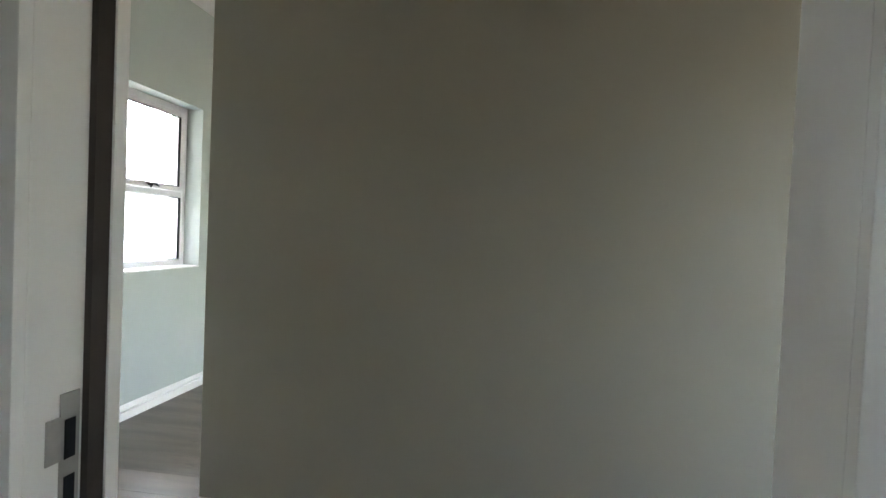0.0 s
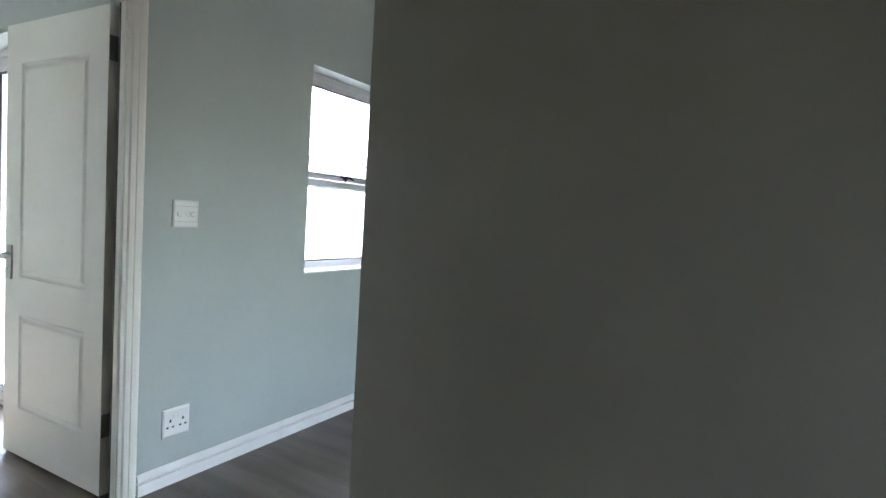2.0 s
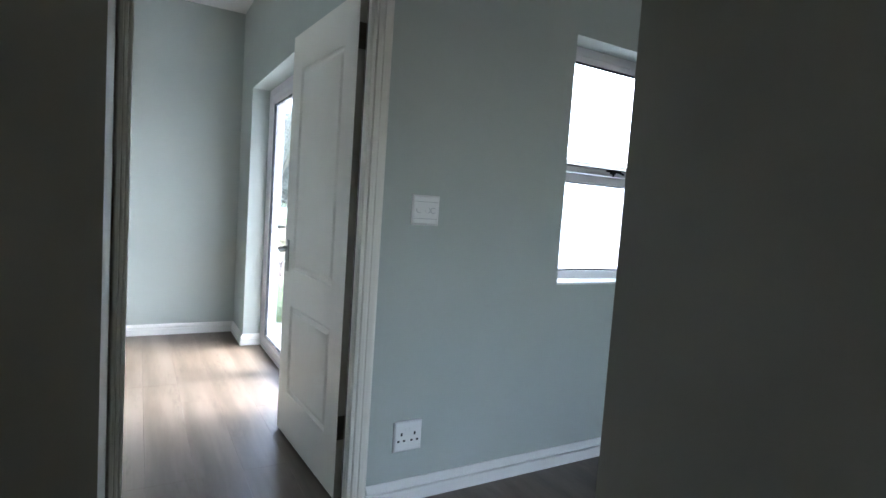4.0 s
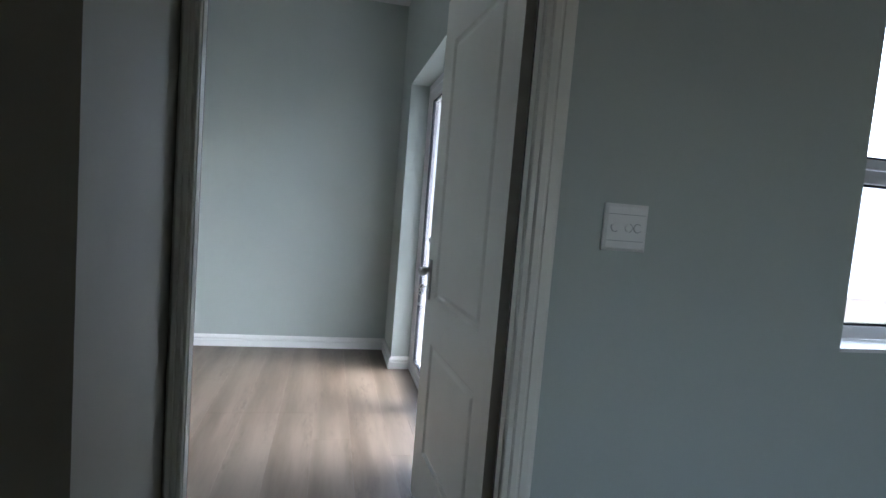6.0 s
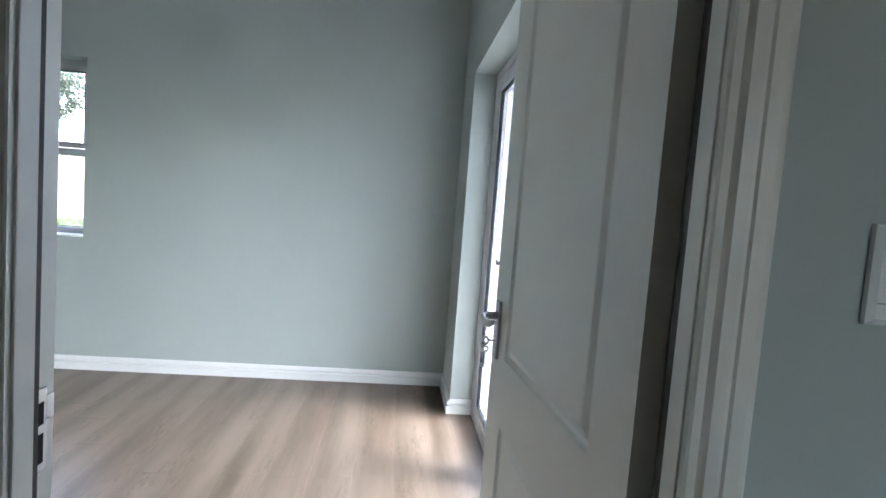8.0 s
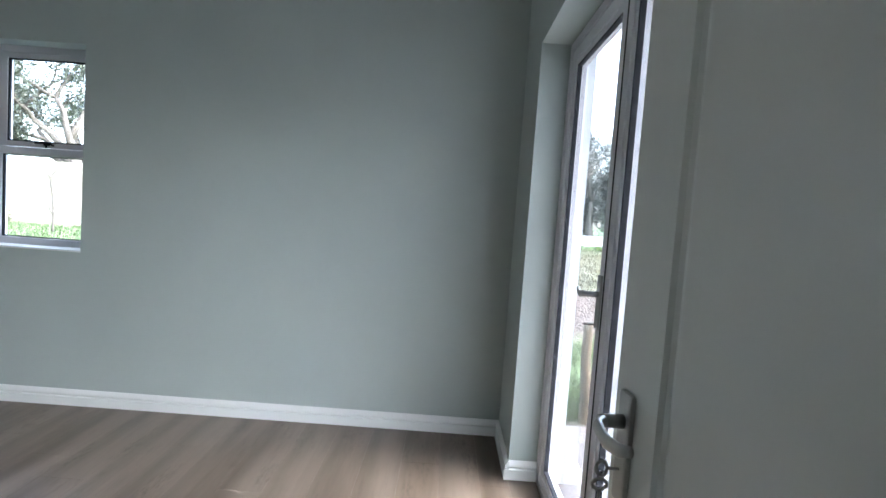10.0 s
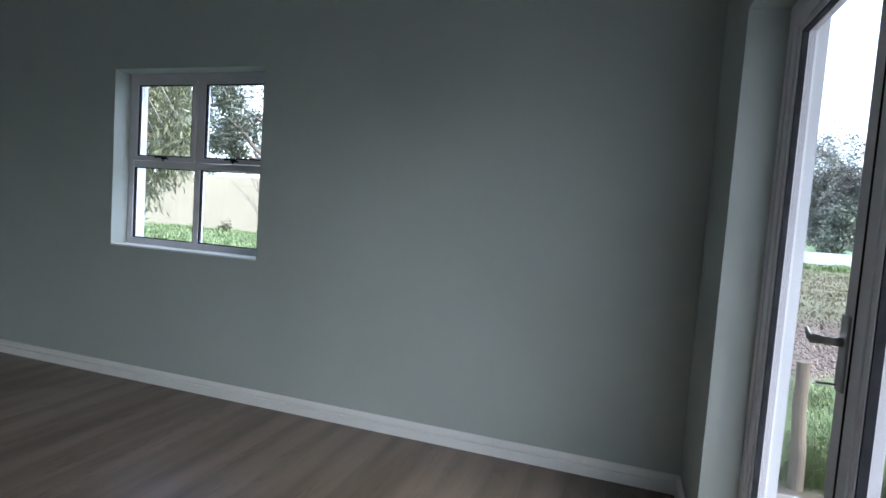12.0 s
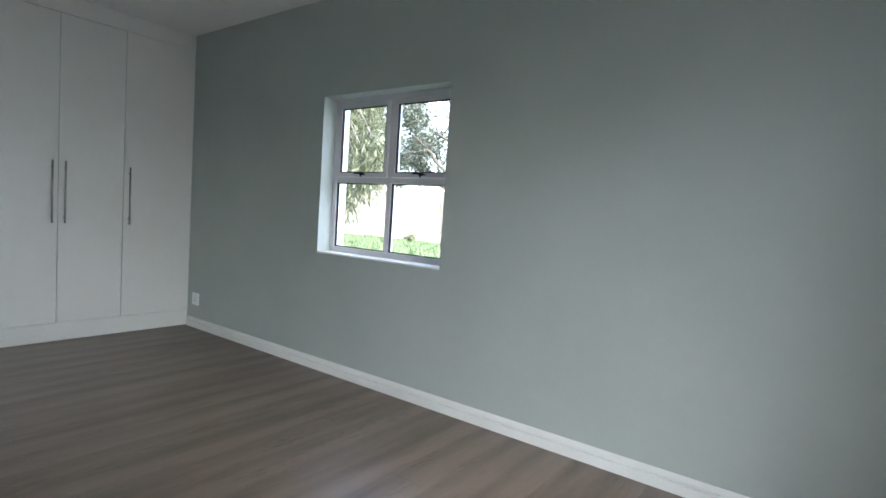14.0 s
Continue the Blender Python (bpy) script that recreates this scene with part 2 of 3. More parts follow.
S = "sage green painted plaster wall"
P = "bounce-light tinted plaster wall"
solid("wall_1", [(-5.65, DL, 0.0, 0.10, 0, H), (DL, DR, 0.0, 0.10, DH, H)], WALL, S + " with a doorway to the bedroom", "wall")
solid("wall_2", [(DR, EX0, 0, 0.25, 0, H), (EX0, EX1, 0, 0.25, 0, EZ0), (EX0, EX1, 0, 0.25, EZ1, H), (EX1, 2.9, 0, 0.25, 0, H)],
      WALL, S + " with a narrow window", "wall")
solid("wall_3", [(XF, DR, 0.10, 0.25, 0, H), (XF, XF + 0.25, 0.25, FY0, 0, H), (XF, XF + 0.25, FY0, FY1, FZ, H), (XF, XF + 0.25, FY1, YB + 0.25, 0, H)],
      WALL, S + " with glazed double doors", "wall")
solid("wall_4", [(-5.65, RX0, YB, YB + 0.25, 0, H), (RX0, RX1, YB, YB + 0.25, 0, RZ0), (RX0, RX1, YB, YB + 0.25, RZ1, H), (RX1, XF, YB, YB + 0.25, 0, H)],
      WALL, S + " with a four-pane window", "wall")
solid("wall_5", [(-5.80, -5.65, 0.0, YB + 0.25, 0, H)], WALL, S + " behind the built-in wardrobe", "wall")
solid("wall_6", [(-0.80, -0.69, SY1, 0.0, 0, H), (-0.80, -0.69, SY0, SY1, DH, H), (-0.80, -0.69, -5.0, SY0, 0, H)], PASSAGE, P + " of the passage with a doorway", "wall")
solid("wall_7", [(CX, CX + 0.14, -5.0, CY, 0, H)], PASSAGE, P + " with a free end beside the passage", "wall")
# openings out of view, added to let light into lobby and passage
solid("wall_8", [(-0.80, -0.55, -5.14, -5.0, 0, H), (-0.55, 0.70, -5.14, -5.0, 2.4, H), (0.70, 1.8, -5.14, -5.0, 0, H), (1.8, 2.7, -5.14, -5.0, 2.1, H), (1.8, 2.7, -5.14, -5.0, 0, 0.85), (2.7, 2.9, -5.14, -5.0, 0, H)], WALL, S + " at the end of the passage, with added unseen openings", "wall")
solid("wall_9", [(2.9, 3.04, -5.14, 0.25, 0, H)], WALL, S + " closing the lobby", "wall")
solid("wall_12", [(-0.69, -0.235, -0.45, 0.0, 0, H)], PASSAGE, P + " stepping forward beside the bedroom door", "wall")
# the first room, behind the walk; its unseen window hole is added for daylight
# unseen walls; this paint is picked to tune the bounced light
ROOMPAINT = varied("taupe_wall_paint", (0.40, 0.37, 0.31), (0.44, 0.41, 0.35), 1.2, 0.6, 220, 0.08)
C2 = "taupe painted plaster wall of the first room"
solid("wall_10", [(-4.0, -0.80, -0.55, -0.41, 0, H)], ROOMPAINT, C2, "wall")
solid("wall_11", [(-4.14, -4.0, -5.14, -0.41, 0, H)], ROOMPAINT, C2, "wall")
solid("wall_13", [(-4.0, -3.4, -5.14, -5.0, 0, H), (-3.4, -2.85, -5.14, -5.0, 0, 1.3), (-3.4, -2.85, -5.14, -5.0, 2.0, H), (-2.85, -0.80, -5.14, -5.0, 0, H)],
      ROOMPAINT, C2 + " with an added unseen window hole", "wall")
# unseen room added to bounce warm daylight into the passage
C3 = "warm cream wall of an unseen room added to bounce light"
solid("wall_14", [(-1.04, -0.90, -7.64, -7.2, 0, H), (-1.04, -0.90, -7.2, -5.5, 0, 0.8), (-1.04, -0.90, -7.2, -5.5, 2.3, H), (-1.04, -0.90, -5.5, -5.14, 0, H)],
      BOUNCECREAM, C3 + " with an added unseen window hole", "wall")
solid("wall_15", [(-0.90, 1.5, -7.64, -7.5, 0, H)], BOUNCECREAM, C3, "wall")
solid("wall_16", [(1.5, 1.64, -7.64, -5.14, 0, H)], BOUNCECREAM, C3, "wall")
solid("ceiling_2", [(-1.04, 1.64, -7.64, -5.14, H, H + 0.12)], CEIL, "white ceiling of the unseen added room", "ceiling")
solid("floor_2", [(-1.04, 1.64, -7.64, -5.14, -0.12, 0.0)], FLOORWOOD, "oak laminate floor of the unseen added room", "floor")
# white render over the outer faces
R = "white rendered outer skin of the house wall"
solid("outer_wall_1", [(XF + 0.25, XF + 0.262, 0.262, FY0, GZ, H + 0.3), (XF + 0.25, XF + 0.262, FY0, FY1, FZ, H + 0.3), (XF + 0.25, XF + 0.262, FY1, YB + 0.262, GZ, H + 0.3)], RENDERWHITE, R, "wall")
solid("outer_wall_2", [(XF + 0.262, EX0, 0.25, 0.262, GZ, H + 0.3), (EX0, EX1, 0.25, 0.262, GZ, EZ0), (EX0, EX1, 0.25, 0.262, EZ1, H + 0.3), (EX1, 3.04, 0.25, 0.262, GZ, H + 0.3)], RENDERWHITE, R, "wall")
solid("outer_wall_3", [(-5.8, RX0, YB + 0.25, YB + 0.262, GZ, H + 0.3), (RX0, RX1, YB + 0.25, YB + 0.262, GZ, RZ0), (RX0, RX1, YB + 0.25, YB + 0.262, RZ1, H + 0.3), (RX1, XF + 0.25, YB + 0.25, YB + 0.262, GZ, H + 0.3)], RENDERWHITE, R, "wall")
# white reveals, outside half of the openings
t4 = 0.004
solid("reveal_1", [(XF + 0.15, XF + 0.262, FY1 - t4, FY1, 0, FZ), (XF + 0.15, XF + 0.262, FY0, FY0 + t4, 0, FZ), (XF + 0.15, XF + 0.262, FY0 + t4, FY1 - t4, FZ - t4, FZ)], RENDERWHITE, "white plastered outer reveal of the glazed doors", "trim")
solid("reveal_2", [(RX0, RX0 + t4, YB + 0.15, YB + 0.262, RZ0, RZ1), (RX1 - t4, RX1, YB + 0.15, YB + 0.262, RZ0, RZ1), (RX0 + t4, RX1 - t4, YB + 0.15, YB + 0.262, RZ1 - t4, RZ1)], RENDERWHITE, "white plastered outer reveal of the window", "trim")
solid("ceiling", [(-5.8, 3.04, -5.14, YB + 0.25, H, H + 0.12)], CEIL, "smooth white painted ceiling", "ceiling")
solid("roof_slab", [(-5.8, 3.04, -5.14, YB + 0.262, H + 0.3, H + 0.42)], ROOFTILE, "pale flat roof over the house", "roof")
floor = solid("floor", [(-5.8, 3.04, -5.14, YB + 0.25, -0.12, -0.008)], FLOORWOOD, "pale greyed oak laminate floor", "floor")


# ---- skirting ----
def skirting(name, runs):
    """runs: (x0, y0, x1, y1); the moulding stands to the left of the way from start to end."""
    prof = [(0, 0), (0.022, 0), (0.022, 0.049), (0.020, 0.0515), (0.007, 0.0520), (0.006, 0.0590), (0.017, 0.0600), (0.019, 0.066), (0.0165, 0.075), (0.011, 0.083), (0.007, 0.089), (0.005, 0.091), (0, 0.091)]
    bm = bmesh.new()
    for x0, y0, x1, y1 in runs:
        d = Vector((x1 - x0, y1 - y0, 0)).normalized()
        n = Vector((-d.y, d.x, 0))
        ends = []
        for x, y in ((x0, y0), (x1, y1)):
            ends.append([bm.verts.new(Vector((x, y, z)) + n * p) for p, z in prof])
        k = len(prof)
        for i in range(k):
            bm.faces.new((ends[0][i], ends[0][(i + 1) % k], ends[1][(i + 1) % k], ends[1][i]))
        bm.faces.new(ends[0])
        bm.faces.new(list(reversed(ends[1])))
    ob = new(name, finish(name, bm, WHITE))
    return tagged(ob, "white moulded skirting board along the wall foot", "skirting board", "", "structure")


skirting("baseboard_1", [(XF, YB, XW + 0.02, YB)])
skirting("baseboard_2", [(XF, FY1 - 0.0215, XF, YB - 0.021), (XF + 0.14, FY1, XF, FY1)])
skirting("baseboard_3", [(XF, 0.80, XF, FY0)])
skirting("baseboard_4", [(XW, 0.10, -0.35, 0.10)])
skirting("baseboard_5", [(2.9, 0.0, 0.6560, 0.0)])
skirting("baseboard_6", [(-0.235, -0.025, -0.235, -0.45), (-0.235, -0.45, -0.69, -0.45), (-0.69, -0.472, -0.69, SY1 + 0.06)])
skirting("baseboard_7", [(CX, -5.0, CX, CY)])


# ---- windows ----
def ring(bm, x0, x1, z0, z1, w, y0, y1, bevel=0.002):
    """A rectangular frame of four members, mitre-free: posts full height, rails between."""
    box(bm, x0, x0 + w, y0, y1, z0, z1, bevel)
    box(bm, x1 - w, x1, y0, y1, z0, z1, bevel)
    box(bm, x0 + w, x1 - w, y0, y1, z0, z0 + w, bevel)
    box(bm, x0 + w, x1 - w, y0, y1, z1 - w, z1, bevel)


def pane(parent, x0, x1, z0, z1, y, rubber=0.007, deep=0.017):
    bm = bmesh.new()
    box(bm, x0, x1, y, y + 0.004, z0, z1)
    ob = part("pane", bm, GLASS, parent)
    ob.visible_shadow = False
    bm = bmesh.new()
    ring(bm, x0, x1, z0, z1, rubber, y - deep, y - 0.0005, 0)
    part("gasket", bm, BLACK, parent, "black rubber glazing gasket")
    return ob


def stay_handle(parent, x, z, y):
    bm = bmesh.new()
    box(bm, x - 0.012, x + 0.018, y - 0.016, y, z - 0.010, z + 0.014, 0.003)
    tube(bm, [(x - 0.058, y - 0.022, z + 0.003), (x - 0.02, y - 0.024, z + 0.006), (x + 0.03, y - 0.026, z + 0.003), (x + 0.062, y - 0.03, z - 0.008)],
         [(0.004, 0.006), (0.006, 0.008), (0.005, 0.007), (0.003, 0.005)])
    rod(bm, (x + 0.003, y - 0.012, z - 0.022), (x + 0.003, y - 0.012, z - 0.005), 0.006)
    part("window_handle", bm, BLACK, parent, "black window handle", True)


def casement(name, x, y, z, w, h, columns, zt, label):
    """Aluminium window; upper lights open, lower lights fixed. Local y runs outwards."""
    win = thing(name, pose(x, y, z), label, "window", "", "structure")
    bm = bmesh.new()
    fw = 0.04
    ring(bm, 0, w, 0, h, fw, 0, 0.055)
    box(bm, fw, w - fw, 0.004, 0.051, zt, zt + 0.042, 0.002)
    cw = (w - 2 * fw - 0.04 * (columns - 1)) / columns
    for k in range(1, columns):
        xm = fw + k * cw + (k - 1) * 0.04
        box(bm, xm, xm + 0.04, 0.002, 0.053, fw, zt, 0.002)
        box(bm, xm, xm + 0.04, 0.002, 0.053, zt + 0.042, h - fw, 0.002)
    part("window_frame", bm, ALU, win)
    for k in range(columns):
        x0 = fw + k * (cw + 0.04)
        x1 = x0 + cw
        pane(win, x0 + 0.002, x1 - 0.002, fw + 0.002, zt - 0.002, 0.026)
        bm = bmesh.new()
        ring(bm, x0 + 0.003, x1 - 0.003, zt + 0.045, h - fw - 0.003, 0.03, -0.006, 0.04)
        sash = part("sash", bm, ALU, win)
        pane(sash, x0 + 0.034, x1 - 0.034, zt + 0.076, h - fw - 0.034, 0.016)
        stay_handle(sash, (x0 + x1) / 2 + 0.01, zt + 0.066, -0.006)
    return win


w1 = casement("window_1", RX0, YB + 0.125, RZ0 + 0.012, RX1 - RX0, RZ1 - RZ0 - 0.012, 2, 0.535, "white aluminium four-pane window with black handles")
bm = bmesh.new()
box(bm, 0.0, RX1 - RX0, -0.128, 0.0, -0.012, 0.0, 0.002)
part("window_sill", bm, WHITE, w1, "white painted inner sill")
w2 = casement("window_2", EX0, 0.125, EZ0 + 0.012, EX1 - EX0, EZ1 - EZ0 - 0.012, 1, 0.498, "white aluminium two-pane window with black handle")
bm = bmesh.new()
box(bm, 0.0, EX1 - EX0, -0.128, 0.0, -0.012, 0.0, 0.002)
part("window_sill", bm, WHITE, w2, "white painted inner sill")


# ---- lever handle, shared by the doors; local y points away from the leaf, x towards the lever's tip ----
def lever(parent, x, z, y, way, metal, name="door_handle", up=0.065, down=0.115):
    bm = bmesh.new()
    box(bm, x - 0.021, x + 0.021, y, y + 0.009, z - down, z + up, 0.006)
    plate = part(name, bm, metal, parent, "satin steel lever handle on a back plate")
    bm = bmesh.new()
    rod(bm, (x, y + 0.008, z), (x, y + 0.045, z), 0.011, 0.009, 16)
    tube(bm, [(x, y + 0.038, z), (x + way * 0.02, y + 0.052, z - 0.001), (x + way * 0.055, y + 0.054, z - 0.007),
              (x + way * 0.09, y + 0.05, z - 0.004), (x + way * 0.118, y + 0.046, z + 0.006)],
         [(0.009, 0.009), (0.008, 0.011), (0.006, 0.011), (0.0055, 0.010), (0.004, 0.007)], 12)
    part("lever", bm, metal, plate, "", True)
    return plate


# ---- glazed double doors ----
french = thing("door_2", pose(XF + 0.135, FY1, 0, 0, 0, -90), "white aluminium glazed double doors, closed", "door", "", "structure")
W = FY1 - FY0
bm = bmesh.new()
box(bm, 0, 0.045, 0, 0.085, 0, FZ - 0.045, 0.003)
box(bm, W - 0.045, W, 0, 0.085, 0, FZ - 0.045, 0.003)
box(bm, 0, W, 0, 0.085, FZ - 0.045, FZ - 0.004, 0.003)
box(bm, 0.045, W - 0.045, 0, 0.085, 0, 0.022, 0.003)
part("door_frame", bm, ALU, french)
for k in (0, 1):
    x0 = 0.048 if k == 0 else W / 2 + 0.002
    x1 = W / 2 - 0.002 if k == 0 else W - 0.048
    bm = bmesh.new()
    ring(bm, x0, x1, 0.026, FZ - 0.049, 0.050, 0.004, 0.066)
    ring(bm, x0 + 0.0505, x1 - 0.0505, 0.0765, FZ - 0.0995, 0.0235, 0.009, 0.060)
    leaf = part("door_leaf", bm, ALU, french)
    pane(leaf, x0 + 0.0738, x1 - 0.0738, 0.0998, FZ - 0.1228, 0.032, 0.006, 0.020)
    bm = bmesh.new()
    xe = W / 2 - 0.0015
    if k == 0:
        box(bm, xe, xe + 0.003, 0.001, 0.005, 0.03, FZ - 0.055)
        part("meeting_seal", bm, BLACK, leaf, "black rubber seal between the leaves")
        lv = lever(leaf, x1 - 0.037, 1.03, 0.006, 1, STEEL)
        lv.matrix_basis = Matrix.Translation((2 * (x1 - 0.037), 0.012, 0)) @ pose(0, 0, 0, 0, 0, 180)
        bm = bmesh.new()
        rod(bm, (x1 - 0.037, -0.006, 0.93), (x1 - 0.037, -0.045, 0.93), 0.003)
        part("key", bm, BRONZE, leaf, "small key in the lock")
    else:
        bm.free()

# ---- bedroom door frame ----
dframe = thing("door_frame_1", pose(0, 0, 0), "white painted timber door frame with architrave", "door frame", "", "structure")
JL, JR = -0.190, 0.567         # faces of the rebated jambs
for a, c, fillet in ((DL, JL, (-0.203, -0.1918, 0.0302, 0.0405)), (JR, DR - 0.003, (0.5685, 0.603, 0.0302, 0.046))):
    bm = bmesh.new()
    box(bm, a, c, -0.004, 0.030, 0, DH - 0.03, 0.002)
    if c == JL:
        box(bm, a, JL - 0.013, 0.0302, 0.086, 0, DH - 0.03, 0.0015)
    else:
        box(bm, 0.6035, c, 0.0302, 0.098, 0, DH - 0.03, 0.0)
    jamb = part("jamb", bm, DOORWHITE, dframe)
    # dark strip stands in for the shaded gap in the rebate
    bm = bmesh.new()
    box(bm, *fillet, 0.0, DH - 0.032)
    part("rebate_shade", bm, BROWNSTRIP, jamb, "dark strip put in for the shade in the rebate")
bm = bmesh.new()
box(bm, DL, DR - 0.004, -0.004, 0.030, DH - 0.045, DH, 0.002)
box(bm, DL, DR - 0.004, 0.0302, 0.098, DH - 0.03, DH, 0.0015)
part("head", bm, DOORWHITE, dframe)


def architrave(parent, x0, x1, y, out, horizontal=None):
    """A moulded casing board with a quirk and bead, thick in the middle and rounded down to the wall; x0 is the opening's side, on the wall face y; out is -1 or 1."""
    prof = [(0.0, 0.0), (0.0, 0.010), (0.04, 0.0125), (0.17, 0.0125), (0.20, 0.0085), (0.23, 0.0125), (0.27, 0.0165), (0.44, 0.0175), (0.47, 0.0135), (0.53, 0.0135), (0.56, 0.0175),
            (0.76, 0.0185), (0.84, 0.0165), (0.92, 0.0105), (0.97, 0.0045), (1.0, 0.002), (1.0, 0.0)]
    bm = bmesh.new()
    ends = []
    for e in (0, 1):
        ring_ = []
        for f, d in prof:
            if horizontal is None:
                p = (x0 + (x1 - x0) * f, y + out * d, (DH + 0.03) * e)
            else:
                za, zb = horizontal
                p = (x0 + (x1 - x0) * e, y + out * d, za + (zb - za) * f)
            ring_.append(bm.verts.new(p))
        ends.append(ring_)
    n = len(prof)
    for k in range(n):
        bm.faces.new((ends[0][k], ends[0][(k + 1) % n], ends[1][(k + 1) % n], ends[1][k]))
    bm.faces.new(ends[0])
    bm.faces.new(list(reversed(ends[1])))
    return part("architrave", bm, DOORWHITE, parent)


architrave(dframe, JR + 0.003, JR + 0.088, -0.004, -1)
architrave(dframe, JL - 0.003, -0.2345, -0.004, -1)
architrave(dframe, -0.2345, JR + 0.088, -0.004, -1, (DH + 0.03, DH + 0.11))


def strike_plate(parent, x, y, z, side):
    """Steel keep let into a jamb face at x, facing side, with two dark pockets."""
    bm = bmesh.new()
    a, b = sorted((x, x + side * 0.002))
    box(bm, a, b, y, y + 0.026, z - 0.052, z + 0.052, 0.0006)
    box(bm, a, b, y + 0.026, y + 0.040, z + 0.010, z + 0.040, 0.0006)
    keep = part("strike_plate", bm, STEEL, parent, "steel strike plate")
    bm = bmesh.new()
    a, b = sorted((x + side * 0.0021, x + side * 0.0026))
    box(bm, a, b, y + 0.007, y + 0.020, z + 0.007, z + 0.035)
    box(bm, a, b, y + 0.007, y + 0.020, z - 0.041, z - 0.004)
    part("latch_pocket", bm, BLACK, keep, "dark latch pockets")


strike_plate(dframe, JL - 0.013, 0.044, 0.955, 1)


# ---- bedroom door leaf ----
def pressed_face(bm, w, h, y, out, panels):
    """One skin of a moulded two-panel leaf."""
    xs = sorted({0, w} | {p[0] for p in panels} | {p[1] for p in panels})
    zs = sorted({0, h} | {p[2] for p in panels} | {p[3] for p in panels})

    def quad(a, b, c, d):
        bm.faces.new([bm.verts.new(v) for v in (a, b, c, d)])
    for xa, xb in zip(xs, xs[1:]):
        for za, zb in zip(zs, zs[1:]):
            if any(p[0] <= xa and xb <= p[1] and p[2] <= za and zb <= p[3] for p in panels):
                continue
            quad((xa, y, za), (xb, y, za), (xb, y, zb), (xa, y, zb))
    for x0, x1, z0, z1 in panels:
        loops = []
        for inset, deep in ((0, 0), (0.006, 0.006), (0.014, 0.0095), (0.022, 0.0075), (0.034, 0.002), (0.04, 0.0015)):
            yy = y - out * deep
            loops.append([(x0 + inset, yy, z0 + inset), (x1 - inset, yy, z0 + inset), (x1 - inset, yy, z1 - inset), (x0 + inset, yy, z1 - inset)])
        for a, b in zip(loops, loops[1:]):
            for k in range(4):
                quad(a[k], a[(k + 1) % 4], b[(k + 1) % 4], b[k])
        quad(*loops[-1])


LW, LH, LT = 0.808, 2.03, 0.038
door = thing("door_1", pose(0.555, 0.092, 0.012, 0, 0, 93.4), "white moulded two-panel door standing open", "door", "", "structure")
panels = [(0.135, LW - 0.135, 0.23, 0.68), (0.135, LW - 0.135, 0.86, 1.85)]
bm = bmesh.new()
pressed_face(bm, LW, LH, 0.0, 1, panels)
pressed_face(bm, LW, LH, -LT, -1, panels)
for a, b in (((0, 0), (0, LH)), ((0, LH), (LW, LH)), ((LW, LH), (LW, 0)), ((LW, 0), (0, 0))):
    bm.faces.new([bm.verts.new(v) for v in ((a[0], 0, a[1]), (b[0], 0, b[1]), (b[0], -LT, b[1]), (a[0], -LT, a[1]))])
bmesh.ops.remove_doubles(bm, verts=bm.verts, dist=0.0002)
part("door_leaf", bm, DOORWHITE, door)
lever(door, LW - 0.052, 0.963, 0.0, -1, STEEL, "door_handle", 0.043, 0.120)
KX = LW - 0.052


def key_shape(bm, bow, way):
    """A flat mortice key in the plane x = KX: pierced bow centred at bow (y, z), shaft along way with a notched bit at its end."""
    by, bz = bow
    wy, wz = way
    sy, sz = -wz, wy
    tube(bm, [(KX, by + sy * 0.011 * math.cos(k * math.tau / 12) + wy * 0.008 * math.sin(k * math.tau / 12), bz + sz * 0.011 * math.cos(k * math.tau / 12) + wz * 0.008 * math.sin(k * math.tau / 12))
              for k in range(13)], [(0.0012, 0.0030)] * 13, 6)
    tube(bm, [(KX, by + wy * 0.008, bz + wz * 0.008), (KX, by + wy * 0.012, bz + wz * 0.012), (KX, by + wy * 0.052, bz + wz * 0.052)], [0.0032, 0.0024, 0.0022], 8)
    for a, b in ((0.041, 0.045), (0.047, 0.052)):
        tube(bm, [(KX, by + wy * (a + b) / 2, bz + wz * (a + b) / 2), (KX, by + wy * (a + b) / 2 + sy * 0.010, bz + wz * (a + b) / 2 + sz * 0.010)], [(0.0012, 0.0022)] * 2, 6)


bm = bmesh.new()
key_shape(bm, (0.034, 0.892), (-1, 0))
part("key", bm, STEEL, door, "steel key in the lock", True)
bm = bmesh.new()
key_shape(bm, (0.035, 0.868), (0, -1))
tube(bm, [(KX, 0.0345 + 0.004 * math.cos(k * math.tau / 10), 0.881 + 0.008 * math.sin(k * math.tau / 10)) for k in range(11)], [0.0008] * 11, 5)
part("spare_key", bm, STEEL, door, "spare key hanging from the ring", True)
for z in (1.86, 0.30):
    bm = bmesh.new()
    box(bm, -0.0022, 0.0, -LT + 0.002, -0.001, z - 0.05, z + 0.05, 0.0005)
    rod(bm, (-0.004, -LT - 0.004, z - 0.05), (-0.004, -LT - 0.004, z + 0.05), 0.006)
    box(bm, -0.006, -0.0035, -LT - 0.012, -LT + 0.001, z - 0.05, z + 0.05, 0.0005)
    part("hinge", bm, BRONZE, door, "dull steel butt hinge")

